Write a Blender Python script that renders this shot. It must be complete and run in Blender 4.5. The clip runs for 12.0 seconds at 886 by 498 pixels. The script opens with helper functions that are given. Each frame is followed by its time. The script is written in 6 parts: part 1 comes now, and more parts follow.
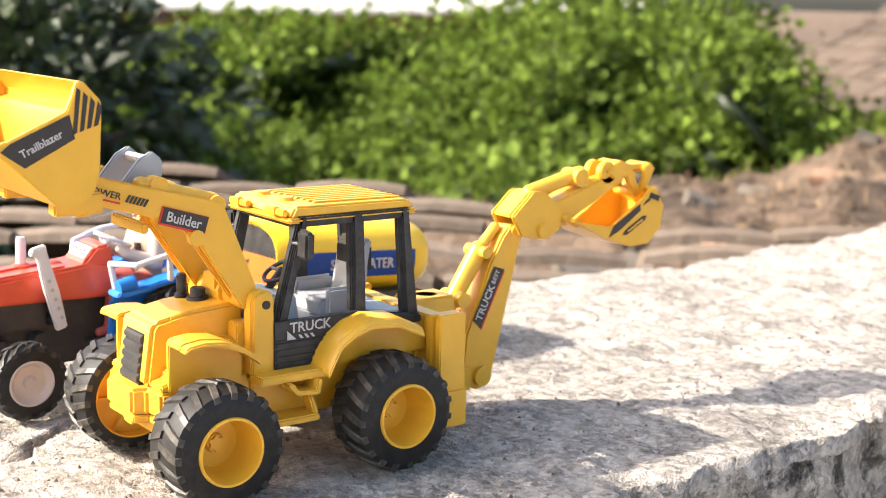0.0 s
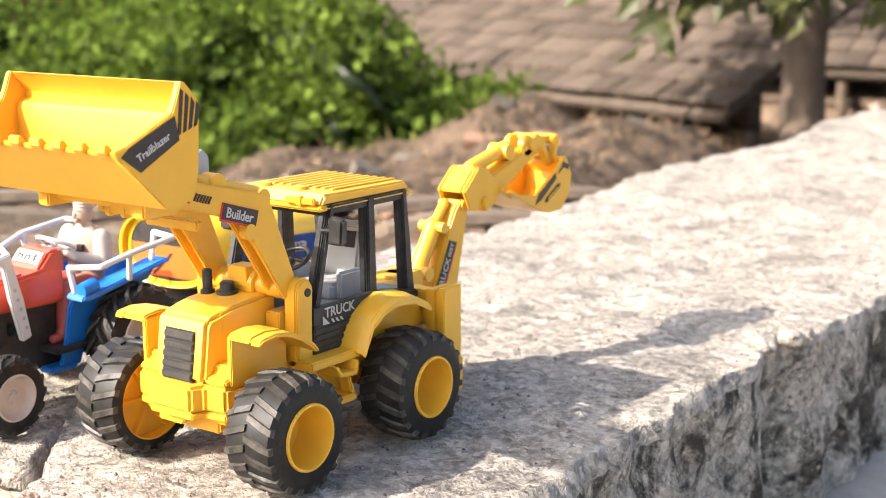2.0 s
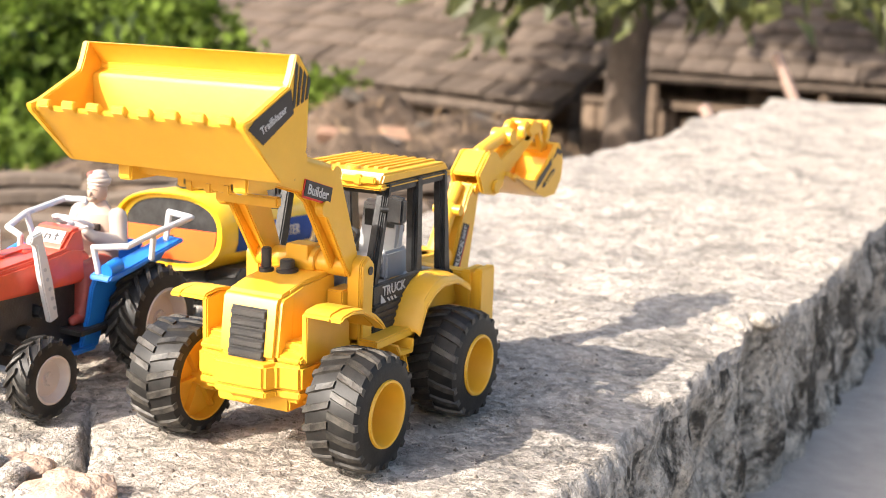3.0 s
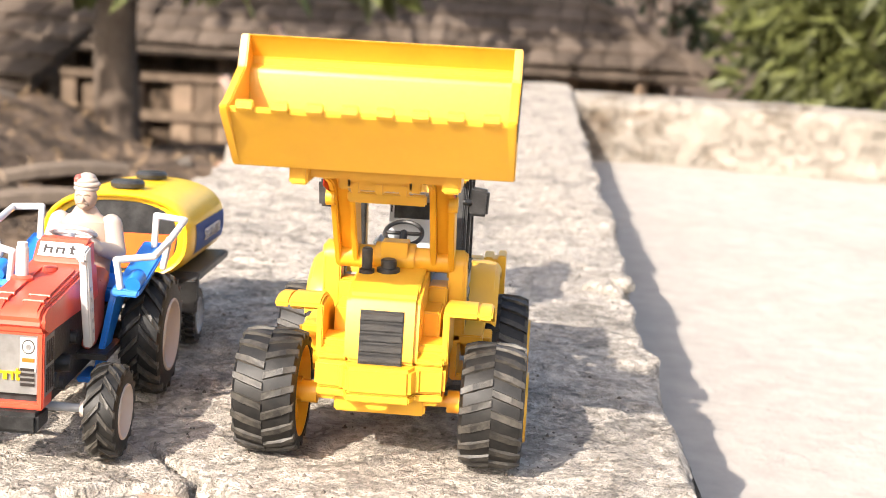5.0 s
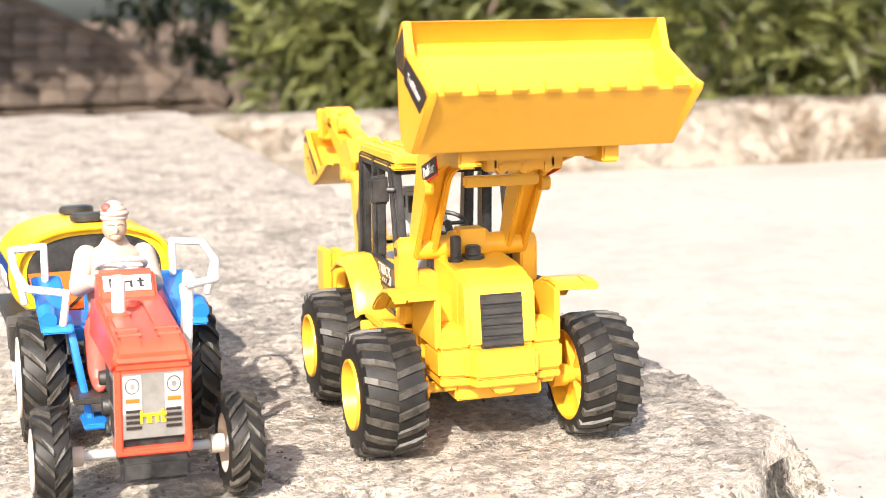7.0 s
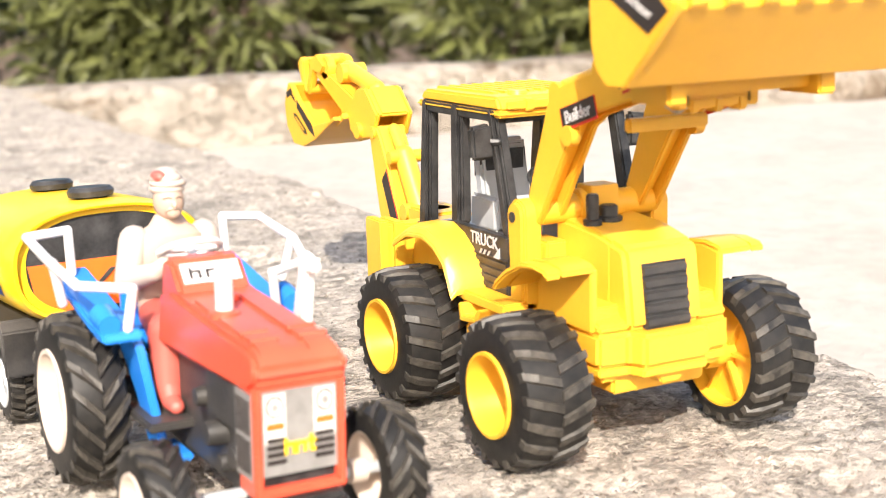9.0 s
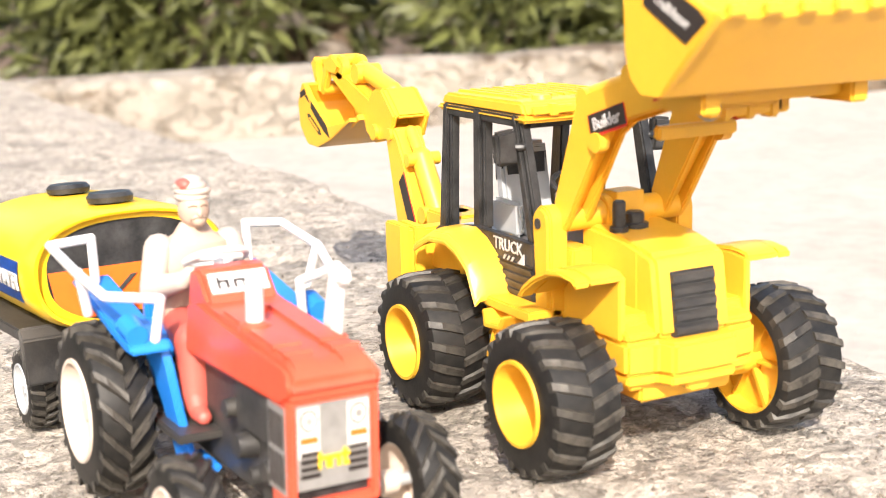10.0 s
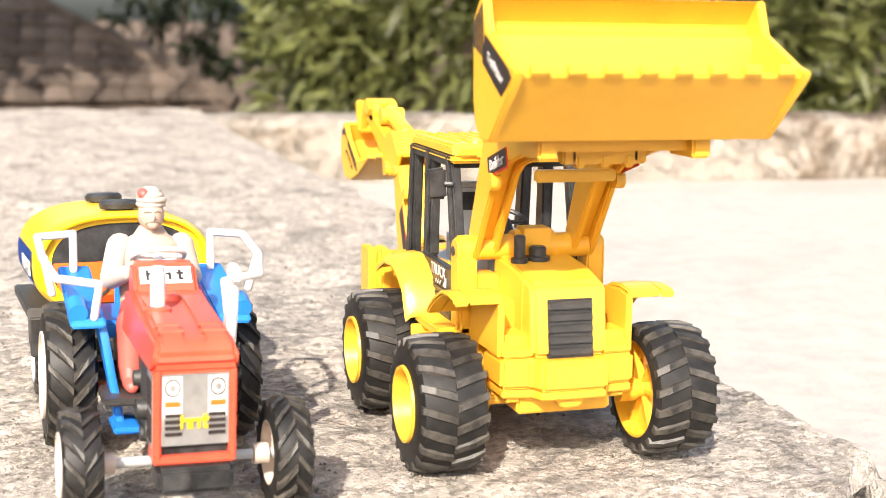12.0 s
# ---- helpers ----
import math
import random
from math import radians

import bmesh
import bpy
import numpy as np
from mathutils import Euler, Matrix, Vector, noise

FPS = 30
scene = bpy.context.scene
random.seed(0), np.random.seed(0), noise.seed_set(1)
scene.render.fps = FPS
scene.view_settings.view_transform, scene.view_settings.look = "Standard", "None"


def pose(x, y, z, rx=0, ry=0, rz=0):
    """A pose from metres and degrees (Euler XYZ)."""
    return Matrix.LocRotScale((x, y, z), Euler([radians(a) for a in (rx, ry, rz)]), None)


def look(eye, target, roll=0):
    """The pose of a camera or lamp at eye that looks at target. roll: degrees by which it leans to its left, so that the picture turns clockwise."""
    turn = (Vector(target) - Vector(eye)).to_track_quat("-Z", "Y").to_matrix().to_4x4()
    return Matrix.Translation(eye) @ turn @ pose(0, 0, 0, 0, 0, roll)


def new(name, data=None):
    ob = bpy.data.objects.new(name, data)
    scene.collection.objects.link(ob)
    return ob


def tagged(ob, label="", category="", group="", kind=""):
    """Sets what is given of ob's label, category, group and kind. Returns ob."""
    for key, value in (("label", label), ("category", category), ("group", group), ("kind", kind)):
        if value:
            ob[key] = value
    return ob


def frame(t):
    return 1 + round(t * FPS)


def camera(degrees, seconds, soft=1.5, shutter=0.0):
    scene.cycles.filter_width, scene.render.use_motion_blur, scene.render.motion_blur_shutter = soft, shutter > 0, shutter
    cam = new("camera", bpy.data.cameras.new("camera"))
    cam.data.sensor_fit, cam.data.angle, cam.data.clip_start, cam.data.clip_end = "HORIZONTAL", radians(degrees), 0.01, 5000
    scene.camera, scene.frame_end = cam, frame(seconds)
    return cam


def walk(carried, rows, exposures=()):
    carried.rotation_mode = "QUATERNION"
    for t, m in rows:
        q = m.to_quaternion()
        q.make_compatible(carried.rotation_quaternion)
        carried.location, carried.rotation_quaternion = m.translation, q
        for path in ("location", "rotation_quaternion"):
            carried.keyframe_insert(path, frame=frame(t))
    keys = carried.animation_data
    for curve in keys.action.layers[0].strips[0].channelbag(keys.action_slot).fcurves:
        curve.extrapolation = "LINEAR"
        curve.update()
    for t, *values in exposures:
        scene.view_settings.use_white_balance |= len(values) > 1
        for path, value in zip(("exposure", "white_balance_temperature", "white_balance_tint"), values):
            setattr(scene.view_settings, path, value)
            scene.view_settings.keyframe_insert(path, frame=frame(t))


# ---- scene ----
cam = camera(36.1, 12.0, soft=0.8)
PATH = [
    (0, (0.467, -0.272, 0.187), (-1.112, 0.902, -0.174), 1.1),
    (0.5, (0.445, -0.307, 0.189), (-1.049, 0.968, -0.191), 1.1),
    (1, (0.411, -0.342, 0.197), (-0.997, 1.025, -0.191), 0.7),
    (1.5, (0.395, -0.367, 0.197), (-0.886, 1.116, -0.203), 0.5),
    (2, (0.368, -0.41, 0.192), (-0.78, 1.18, -0.201), -0.0),
    (2.5, (0.332, -0.446, 0.185), (-0.734, 1.197, -0.223), 1.0),
    (3, (0.289, -0.469, 0.185), (-0.618, 1.27, -0.208), 1.9),
    (3.2, (0.267, -0.479, 0.182), (-0.584, 1.285, -0.222), 2.3),
    (4.8, (0.077, -0.526, 0.189), (-0.136, 1.419, -0.222), 3.0),
    (5, (0.052, -0.532, 0.182), (-0.082, 1.423, -0.22), 3.1),
    (5.2, (0.025, -0.549, 0.175), (-0.052, 1.418, -0.177), 1.9),
    (5.5, (-0.004, -0.545, 0.19), (0.012, 1.418, -0.196), 0.2),
    (6, (-0.058, -0.545, 0.186), (0.198, 1.401, -0.199), -0.1),
    (6.5, (-0.117, -0.538, 0.17), (0.323, 1.38, -0.184), 0.5),
    (7, (-0.157, -0.515, 0.162), (0.416, 1.37, -0.183), -0.8),
    (7.2, (-0.17, -0.501, 0.159), (0.456, 1.368, -0.181), -0.8),
    (8.8, (-0.229, -0.392, 0.145), (0.659, 1.356, -0.251), -1.7),
    (9, (-0.231, -0.387, 0.147), (0.644, 1.367, -0.25), -1.7),
    (9.5, (-0.232, -0.379, 0.152), (0.666, 1.361, -0.254), -1.7),
    (10, (-0.238, -0.379, 0.152), (0.645, 1.367, -0.261), -1.7),
    (10.5, (-0.265, -0.371, 0.142), (0.721, 1.332, -0.21), -0.8),
    (11, (-0.248, -0.392, 0.145), (0.649, 1.355, -0.232), -1.6),
    (11.5, (-0.203, -0.429, 0.161), (0.564, 1.38, -0.209), -0.8),
    (12, (-0.167, -0.473, 0.152), (0.408, 1.414, -0.18), 0.9),
]
walk(cam, [(t, look(eye, target, roll)) for t, eye, target, roll in PATH], [(0, 1.59), (2, 1.43), (3.2, 1.33), (5, 1.24), (7, 1.22), (12, 1.20)])

cam.data.dof.use_dof = True
cam.data.dof.focus_distance = 0.50
cam.data.dof.aperture_fstop = 18.0

# ---- light ----
SUN_DIR = Vector((-0.65, -1.2, 1.0)).normalized()
world = bpy.data.worlds.new("world")
scene.world = world
world.use_nodes = True
wn = world.node_tree
sky = wn.nodes.new("ShaderNodeTexSky")
sky.sky_type = "NISHITA"
sky.sun_disc = False
sky.dust_density = 4.0
sky.sun_elevation = math.asin(SUN_DIR.z)
sky.sun_rotation = radians(208.4)
wn.links.new(sky.outputs[0], wn.nodes["Background"].inputs[0])
wn.nodes["Background"].inputs[1].default_value = 0.15
sun_data = bpy.data.lights.new("sun", "SUN")
sun_data.energy, sun_data.angle, sun_data.color = 4.2, radians(0.55), (1.0, 0.915, 0.82)
sun = new("sun", sun_data)
sun.matrix_world = look(SUN_DIR * 20, (0, 0, 0))

# ---- materials ----
MATS = {}


def mat(name, col, rough=0.5, var=0.15, scale=40.0, bump=0.15, bscale=400.0, col2=None, metal=0.0, spec=0.5, rand=0.0, trans=0.0, dist=0.001, island=False):
    """A principled surface: two scales of colour variation, fine relief, optional variation from piece to piece."""
    m = bpy.data.materials.new(name)
    m.use_nodes = True
    t = m.node_tree
    b = t.nodes["Principled BSDF"]
    tc = t.nodes.new("ShaderNodeTexCoord")
    n1 = t.nodes.new("ShaderNodeTexNoise")
    n1.inputs["Scale"].default_value, n1.inputs["Detail"].default_value, n1.inputs["Roughness"].default_value = scale, 6.0, 0.65
    n2 = t.nodes.new("ShaderNodeTexNoise")
    n2.inputs["Scale"].default_value, n2.inputs["Detail"].default_value = bscale, 4.0
    t.links.new(tc.outputs["Object"], n1.inputs["Vector"])
    t.links.new(tc.outputs["Object"], n2.inputs["Vector"])
    ramp = t.nodes.new("ShaderNodeValToRGB")
    ramp.color_ramp.elements[0].position, ramp.color_ramp.elements[1].position = 0.32, 0.68
    lo = col2 if col2 else tuple(c * (1 - var) for c in col)
    hi = tuple(min(1, c * (1 + var)) for c in col) if not col2 else col
    ramp.color_ramp.elements[0].color, ramp.color_ramp.elements[1].color = (*lo, 1), (*hi, 1)
    t.links.new(n1.outputs["Fac"], ramp.inputs["Fac"])
    out = ramp.outputs["Color"]
    if rand:
        info = t.nodes.new("ShaderNodeNewGeometry") if island else t.nodes.new("ShaderNodeObjectInfo")
        hsv = t.nodes.new("ShaderNodeHueSaturation")
        mr = t.nodes.new("ShaderNodeMapRange")
        mr.inputs[3].default_value, mr.inputs[4].default_value = 1 - rand, 1 + rand
        t.links.new(info.outputs["Random Per Island" if island else "Random"], mr.inputs[0])
        t.links.new(mr.outputs[0], hsv.inputs["Value"])
        t.links.new(out, hsv.inputs["Color"])
        out = hsv.outputs["Color"]
    t.links.new(out, b.inputs["Base Color"])
    b.inputs["Roughness"].default_value, b.inputs["Metallic"].default_value = rough, metal
    b.inputs["Specular IOR Level"].default_value = spec
    if trans:
        b.inputs["Subsurface Weight"].default_value = 0.0
        tr = t.nodes.new("ShaderNodeBsdfTranslucent")
        mix = t.nodes.new("ShaderNodeMixShader")
        mix.inputs[0].default_value = trans
        t.links.new(out, tr.inputs["Color"])
        t.links.new(b.outputs[0], mix.inputs[1])
        t.links.new(tr.outputs[0], mix.inputs[2])
        t.links.new(mix.outputs[0], t.nodes["Material Output"].inputs["Surface"])
    if bump:
        bp = t.nodes.new("ShaderNodeBump")
        bp.inputs["Strength"].default_value, bp.inputs["Distance"].default_value = bump, dist
        t.links.new(n2.outputs["Fac"], bp.inputs["Height"])
        t.links.new(bp.outputs[0], b.inputs["Normal"])
    MATS[name] = m
    return m


def concrete(name, light, dark, big, fine, stain, bump=0.6, dist=0.002, cover=0.5, speck=True, width=0.18):
    """Weathered cement: blotches, dark stains with a shape of their own, grit and pits."""
    m = mat(name, light, 0.95, 0.1, fine, bump, fine * 6, col2=tuple(c * 0.8 for c in light), dist=dist, spec=0.15)
    t = m.node_tree
    b = t.nodes["Principled BSDF"]
    tc = next(n for n in t.nodes if n.type == "TEX_COORD")
    src = b.inputs["Base Color"].links[0].from_socket
    st = t.nodes.new("ShaderNodeTexNoise")
    st.inputs["Scale"].default_value, st.inputs["Detail"].default_value, st.inputs["Roughness"].default_value = big, 8.0, 0.7
    st.inputs["Distortion"].default_value = 0.6
    t.links.new(tc.outputs["Object"], st.inputs["Vector"])
    r = t.nodes.new("ShaderNodeValToRGB")
    r.color_ramp.elements[0].position, r.color_ramp.elements[1].position = cover, cover + width
    t.links.new(st.outputs["Fac"], r.inputs["Fac"])
    mul = t.nodes.new("ShaderNodeMath")
    mul.operation = "MULTIPLY"
    mul.inputs[1].default_value = stain
    t.links.new(r.outputs["Color"], mul.inputs[0])
    mix = t.nodes.new("ShaderNodeMix")
    mix.data_type = "RGBA"
    mix.inputs["B"].default_value = (*dark, 1)
    t.links.new(mul.outputs[0], mix.inputs["Factor"])
    t.links.new(src, mix.inputs["A"])
    out = mix.outputs["Result"]
    if speck:
        vo = t.nodes.new("ShaderNodeTexVoronoi")
        vo.inputs["Scale"].default_value = fine * 2.6
        t.links.new(tc.outputs["Object"], vo.inputs["Vector"])
        r2 = t.nodes.new("ShaderNodeMapRange")
        r2.inputs[1].default_value, r2.inputs[2].default_value, r2.inputs[3].default_value, r2.inputs[4].default_value = 0.0, 1.0, 0.64, 1.34
        t.links.new(vo.outputs["Color"], r2.inputs[0])
        hv = t.nodes.new("ShaderNodeHueSaturation")
        t.links.new(r2.outputs[0], hv.inputs["Value"])
        t.links.new(out, hv.inputs["Color"])
        out = hv.outputs["Color"]
    if speck:
        # small dark flakes and crumbs, drawn out along one way
        dm = t.nodes.new("ShaderNodeMapping")
        dm.inputs["Scale"].default_value = (0.85, 1.25, 1.0)
        t.links.new(tc.outputs["Object"], dm.inputs["Vector"])
        dn = t.nodes.new("ShaderNodeTexNoise")
        dn.inputs["Scale"].default_value, dn.inputs["Detail"].default_value, dn.inputs["Roughness"].default_value = fine * 0.33, 5.0, 0.75
        t.links.new(dm.outputs[0], dn.inputs["Vector"])
        dr = t.nodes.new("ShaderNodeMapRange")
        dr.inputs[1].default_value, dr.inputs[2].default_value, dr.inputs[3].default_value, dr.inputs[4].default_value = 0.55, 0.66, 0.0, 0.6
        t.links.new(dn.outputs["Fac"], dr.inputs[0])
        dx = t.nodes.new("ShaderNodeMix")
        dx.data_type = "RGBA"
        dx.inputs["B"].default_value = (*(c * 0.7 for c in dark), 1)
        t.links.new(dr.outputs[0], dx.inputs["Factor"])
        t.links.new(out, dx.inputs["A"])
        out = dx.outputs["Result"]
    if speck:
        # thin dark fissures, broken into short runs
        cm = t.nodes.new("ShaderNodeMapping")
        cm.inputs["Scale"].default_value = (0.85, 1.2, 1.0)
        t.links.new(tc.outputs["Object"], cm.inputs["Vector"])
        cn = t.nodes.new("ShaderNodeTexNoise")
        cn.inputs["Scale"].default_value, cn.inputs["Detail"].default_value, cn.inputs["Roughness"].default_value = fine * 0.45, 8.0, 0.65
        cn.inputs["Distortion"].default_value = 0.8
        t.links.new(cm.outputs[0], cn.inputs["Vector"])
        off = t.nodes.new("ShaderNodeMath")
        off.operation = "SUBTRACT"
        off.inputs[1].default_value = 0.5
        t.links.new(cn.outputs["Fac"], off.inputs[0])
        ab = t.nodes.new("ShaderNodeMath")
        ab.operation = "ABSOLUTE"
        t.links.new(off.outputs[0], ab.inputs[0])
        cr = t.nodes.new("ShaderNodeMapRange")
        cr.inputs[1].default_value, cr.inputs[2].default_value, cr.inputs[3].default_value, cr.inputs[4].default_value = 0.0, 0.014, 0.7, 0.0
        t.links.new(ab.outputs[0], cr.inputs[0])
        runs = t.nodes.new("ShaderNodeMapRange")
        runs.inputs[1].default_value, runs.inputs[2].default_value = 0.42, 0.54
        t.links.new(st.outputs["Fac"], runs.inputs[0])
        cf = t.nodes.new("ShaderNodeMath")
        cf.operation = "MULTIPLY"
        t.links.new(cr.outputs[0], cf.inputs[0])
        t.links.new(runs.outputs[0], cf.inputs[1])
        cx = t.nodes.new("ShaderNodeMix")
        cx.data_type = "RGBA"
        cx.inputs["B"].default_value = (*(c * 0.35 for c in dark), 1)
        t.links.new(cf.outputs[0], cx.inputs["Factor"])
        t.links.new(out, cx.inputs["A"])
        out = cx.outputs["Result"]
    t.links.new(out, b.inputs["Base Color"])
    # flaking at a coarser scale, drawn out along one way
    fl = t.nodes.new("ShaderNodeTexNoise")
    fl.inputs["Scale"].default_value, fl.inputs["Detail"].default_value, fl.inputs["Roughness"].default_value = fine * 0.3, 7.0, 0.7
    mp = t.nodes.new("ShaderNodeMapping")
    mp.inputs["Scale"].default_value = (0.85, 1.2, 1.0)
    t.links.new(tc.outputs["Object"], mp.inputs["Vector"])
    t.links.new(mp.outputs[0], fl.inputs["Vector"])
    b2 = t.nodes.new("ShaderNodeBump")
    b2.inputs["Strength"].default_value, b2.inputs["Distance"].default_value = bump, dist * 1.1
    # thin layers that have come away, with crisp rims
    fs = t.nodes.new("ShaderNodeMapRange")
    fs.interpolation_type = "SMOOTHSTEP"
    fs.inputs[1].default_value, fs.inputs[2].default_value = 0.47, 0.53
    t.links.new(fl.outputs["Fac"], fs.inputs[0])
    t.links.new(fs.outputs[0], b2.inputs["Height"])
    t.links.new(b.inputs["Normal"].links[0].from_socket, b2.inputs["Normal"])
    t.links.new(b2.outputs[0], b.inputs["Normal"])
    return m


YELLOW = mat("yellow_plastic", (0.70, 0.37, 0.026), 0.36, 0.05, 60, 0.05, 900)
RUBBER = mat("black_rubber", (0.020, 0.018, 0.016), 0.5, 0.3, 220, 0.1, 1500, col2=(0.006, 0.006, 0.006), spec=0.3)
LUG = mat("dusty_rubber", (0.070, 0.062, 0.051), 0.45, 0.3, 190, 0.2, 1500, col2=(0.012, 0.011, 0.010), rand=0.35, spec=0.35)
BLACK = mat("black_plastic", (0.045, 0.044, 0.044), 0.38, 0.3, 150, 0.15, 1500, col2=(0.009, 0.009, 0.009), spec=0.35)
GREY = mat("grey_plastic", (0.36, 0.37, 0.38), 0.4, 0.06, 60, 0.05, 900)
WHITE = mat("white_plastic", (0.55, 0.54, 0.53), 0.4, 0.04, 60, 0.05, 900)
RED = mat("red_plastic", (0.60, 0.075, 0.038), 0.3, 0.14, 60, 0.05, 900)
BLUE = mat("blue_plastic", (0.016, 0.175, 0.60), 0.35, 0.08, 60, 0.05, 900)
ORANGE = mat("orange_plastic", (0.75, 0.12, 0.01), 0.45, 0.08, 60, 0.05, 900)
TANK = mat("tank_yellow", (0.80, 0.49, 0.014), 0.3, 0.05, 60, 0.04, 900)
CREAM = mat("cream_plastic", (0.52, 0.43, 0.36), 0.45, 0.05, 60, 0.05, 900)
DECAL_DARK = mat("decal_black", (0.022, 0.016, 0.014), 0.45, 0.2, 200, 0.0)
DECAL_WHITE = mat("decal_white", (0.46, 0.44, 0.42), 0.45, 0.1, 200, 0.0)
DECAL_RED = mat("decal_red", (0.55, 0.03, 0.015), 0.45, 0.1, 200, 0.0)
DECAL_BLUE = mat("decal_blue", (0.015, 0.09, 0.42), 0.45, 0.1, 200, 0.0)
SILVER = mat("silver_print", (0.26, 0.25, 0.24), 0.3, 0.15, 200, 0.0, metal=0.3)
DUSTY = mat("dusty_black", (0.018, 0.018, 0.019), 0.45, 0.3, 90, 0.2, 900, col2=(0.05, 0.045, 0.04))
SLAB = concrete("slab_cement", (0.485, 0.430, 0.367), (0.215, 0.193, 0.168), 17, 150, 0.55, 0.75, 0.0033, cover=0.53, width=0.05)
SLAB_SIDE = concrete("mossy_cement", (0.60, 0.54, 0.46), (0.075, 0.066, 0.055), 24, 120, 0.92, 1.0, 0.005, cover=0.485, width=0.08)
FLOOR = concrete("terrace_cement", (0.40, 0.36, 0.318), (0.28, 0.25, 0.212), 3.0, 40, 0.6, 0.4, 0.002, cover=0.5, speck=False)
PARAPET = concrete("parapet_plaster", (0.42, 0.37, 0.31), (0.15, 0.11, 0.075), 6.0, 60, 0.9, 0.8, 0.012, cover=0.49, width=0.1, speck=False)
DIRT = concrete("dry_soil", (0.215, 0.152, 0.106), (0.07, 0.052, 0.038), 7.0, 25, 0.85, 1.0, 0.02, cover=0.48, width=0.1, speck=False)
TILE = mat("clay_tile", (0.125, 0.096, 0.075), 0.9, 0.3, 7, 0.5, 60, col2=(0.06, 0.047, 0.038), rand=0.3, dist=0.006, spec=0.1)
OLDTILE = mat("old_clay_tile", (0.195, 0.152, 0.115), 0.95, 0.3, 9, 0.6, 70, col2=(0.115, 0.09, 0.07), rand=0.25, dist=0.006, spec=0.1)
WOOD = mat("weathered_wood", (0.27, 0.19, 0.13), 0.85, 0.3, 12, 0.5, 90, col2=(0.13, 0.09, 0.06), rand=0.35, dist=0.004)
POLE = mat("bare_pole", (0.36, 0.25, 0.2), 0.8, 0.2, 12, 0.4, 90, dist=0.003)
BARK = mat("bark", (0.14, 0.105, 0.078), 0.95, 0.3, 18, 0.9, 60, col2=(0.09, 0.065, 0.05), dist=0.01)
STONE = mat("field_stone", (0.14, 0.115, 0.09), 0.95, 0.3, 8, 0.8, 40, col2=(0.065, 0.052, 0.042), rand=0.2, dist=0.01)
LEAF = mat("vine_leaf", (0.115, 0.165, 0.024), 0.7, 0.2, 3, 0.0, spec=0.15, rand=0.6, trans=0.35, island=True)
# foliage standing in shade, with that shade darkened into the leaf colour
LEAF_SHADE = mat("shade_leaf", (0.03, 0.045, 0.015), 0.5, 0.2, 3, 0.0, rand=0.5, trans=0.2, island=True)
LEAF_LONG = mat("lance_leaf", (0.105, 0.115, 0.034), 0.5, 0.2, 3, 0.0, rand=0.5, trans=0.35, island=True)
STRAW = mat("dry_grass", (0.24, 0.16, 0.09), 0.9, 0.2, 6, 0.0, rand=0.5, island=True)
SHEET = mat("cream_sheet", (0.5, 0.47, 0.41), 0.7, 0.08, 3, 0.2, 20, dist=0.01)
DOLL = mat("doll_cream", (0.40, 0.285, 0.22), 0.45, 0.08, 60, 0.05, 900)
DOLL_SHIRT = mat("doll_white", (0.42, 0.35, 0.295), 0.45, 0.06, 60, 0.05, 900)
DOLL_RED = mat("doll_red", (0.45, 0.09, 0.07), 0.45, 0.12, 60, 0.05, 900)
PLASTER = mat("pink_plaster", (0.50, 0.37, 0.28), 0.95, 0.2, 90, 0.9, 400, col2=(0.30, 0.22, 0.165), dist=0.002, spec=0.1)
BRICK = mat("broken_brick", (0.36, 0.2, 0.12), 0.95, 0.3, 60, 0.9, 300, col2=(0.22, 0.13, 0.085), dist=0.002)


# ---- building blocks ----
def link(name, bm, material, parent=None, label="", smooth=True):
    me = bpy.data.meshes.new(name)
    bmesh.ops.recalc_face_normals(bm, faces=bm.faces)
    bm.to_mesh(me)
    bm.free()
    for m in (material if isinstance(material, (list, tuple)) else [material]):
        me.materials.append(m)
    if smooth:
        me.shade_smooth()
        me.set_sharp_from_angle(angle=radians(35))
    ob = new(name, me)
    if parent:
        ob.parent = parent
    if label:
        ob["label"] = label
    return ob


def part(name, bm, material, parent, label="", bevel=0.0, smooth=True):
    """One bmesh, its sharp edges rounded, as one mesh under a thing or a part."""
    if bevel:
        bmesh.ops.recalc_face_normals(bm, faces=bm.faces)
        es = [e for e in bm.edges if len(e.link_faces) == 2 and e.calc_face_angle(0) > 0.6]
        bmesh.ops.bevel(bm, geom=es, offset=bevel, segments=2, affect="EDGES", clamp_overlap=True)
    return link(name, bm, material, parent, label, smooth)


def thing(name, m, label, category, group="", kind=""):
    ob = new(name)
    ob.matrix_world = m
    ob.empty_display_size = 0.02
    return tagged(ob, label, category, group, kind)


def prism(bm, pts, a, b, axis="x", mi=0):
    """A solid: an outline in the plane across the axis, drawn out from a to b."""
    def at(p, v):
        return {"x": (v, p[0], p[1]), "y": (p[0], v, p[1]), "z": (p[0], p[1], v)}[axis]
    va = [bm.verts.new(at(p, a)) for p in pts]
    vb = [bm.verts.new(at(p, b)) for p in pts]
    n = len(pts)
    fs = [bm.faces.new(va[::-1]), bm.faces.new(vb)]
    for i in range(n):
        fs.append(bm.faces.new((va[i], va[(i + 1) % n], vb[(i + 1) % n], vb[i])))
    for f in fs:
        f.material_index = mi
    return bm


def box(bm, x0, x1, y0, y1, z0, z1):
    return prism(bm, [(y0, z0), (y1, z0), (y1, z1), (y0, z1)], x0, x1)


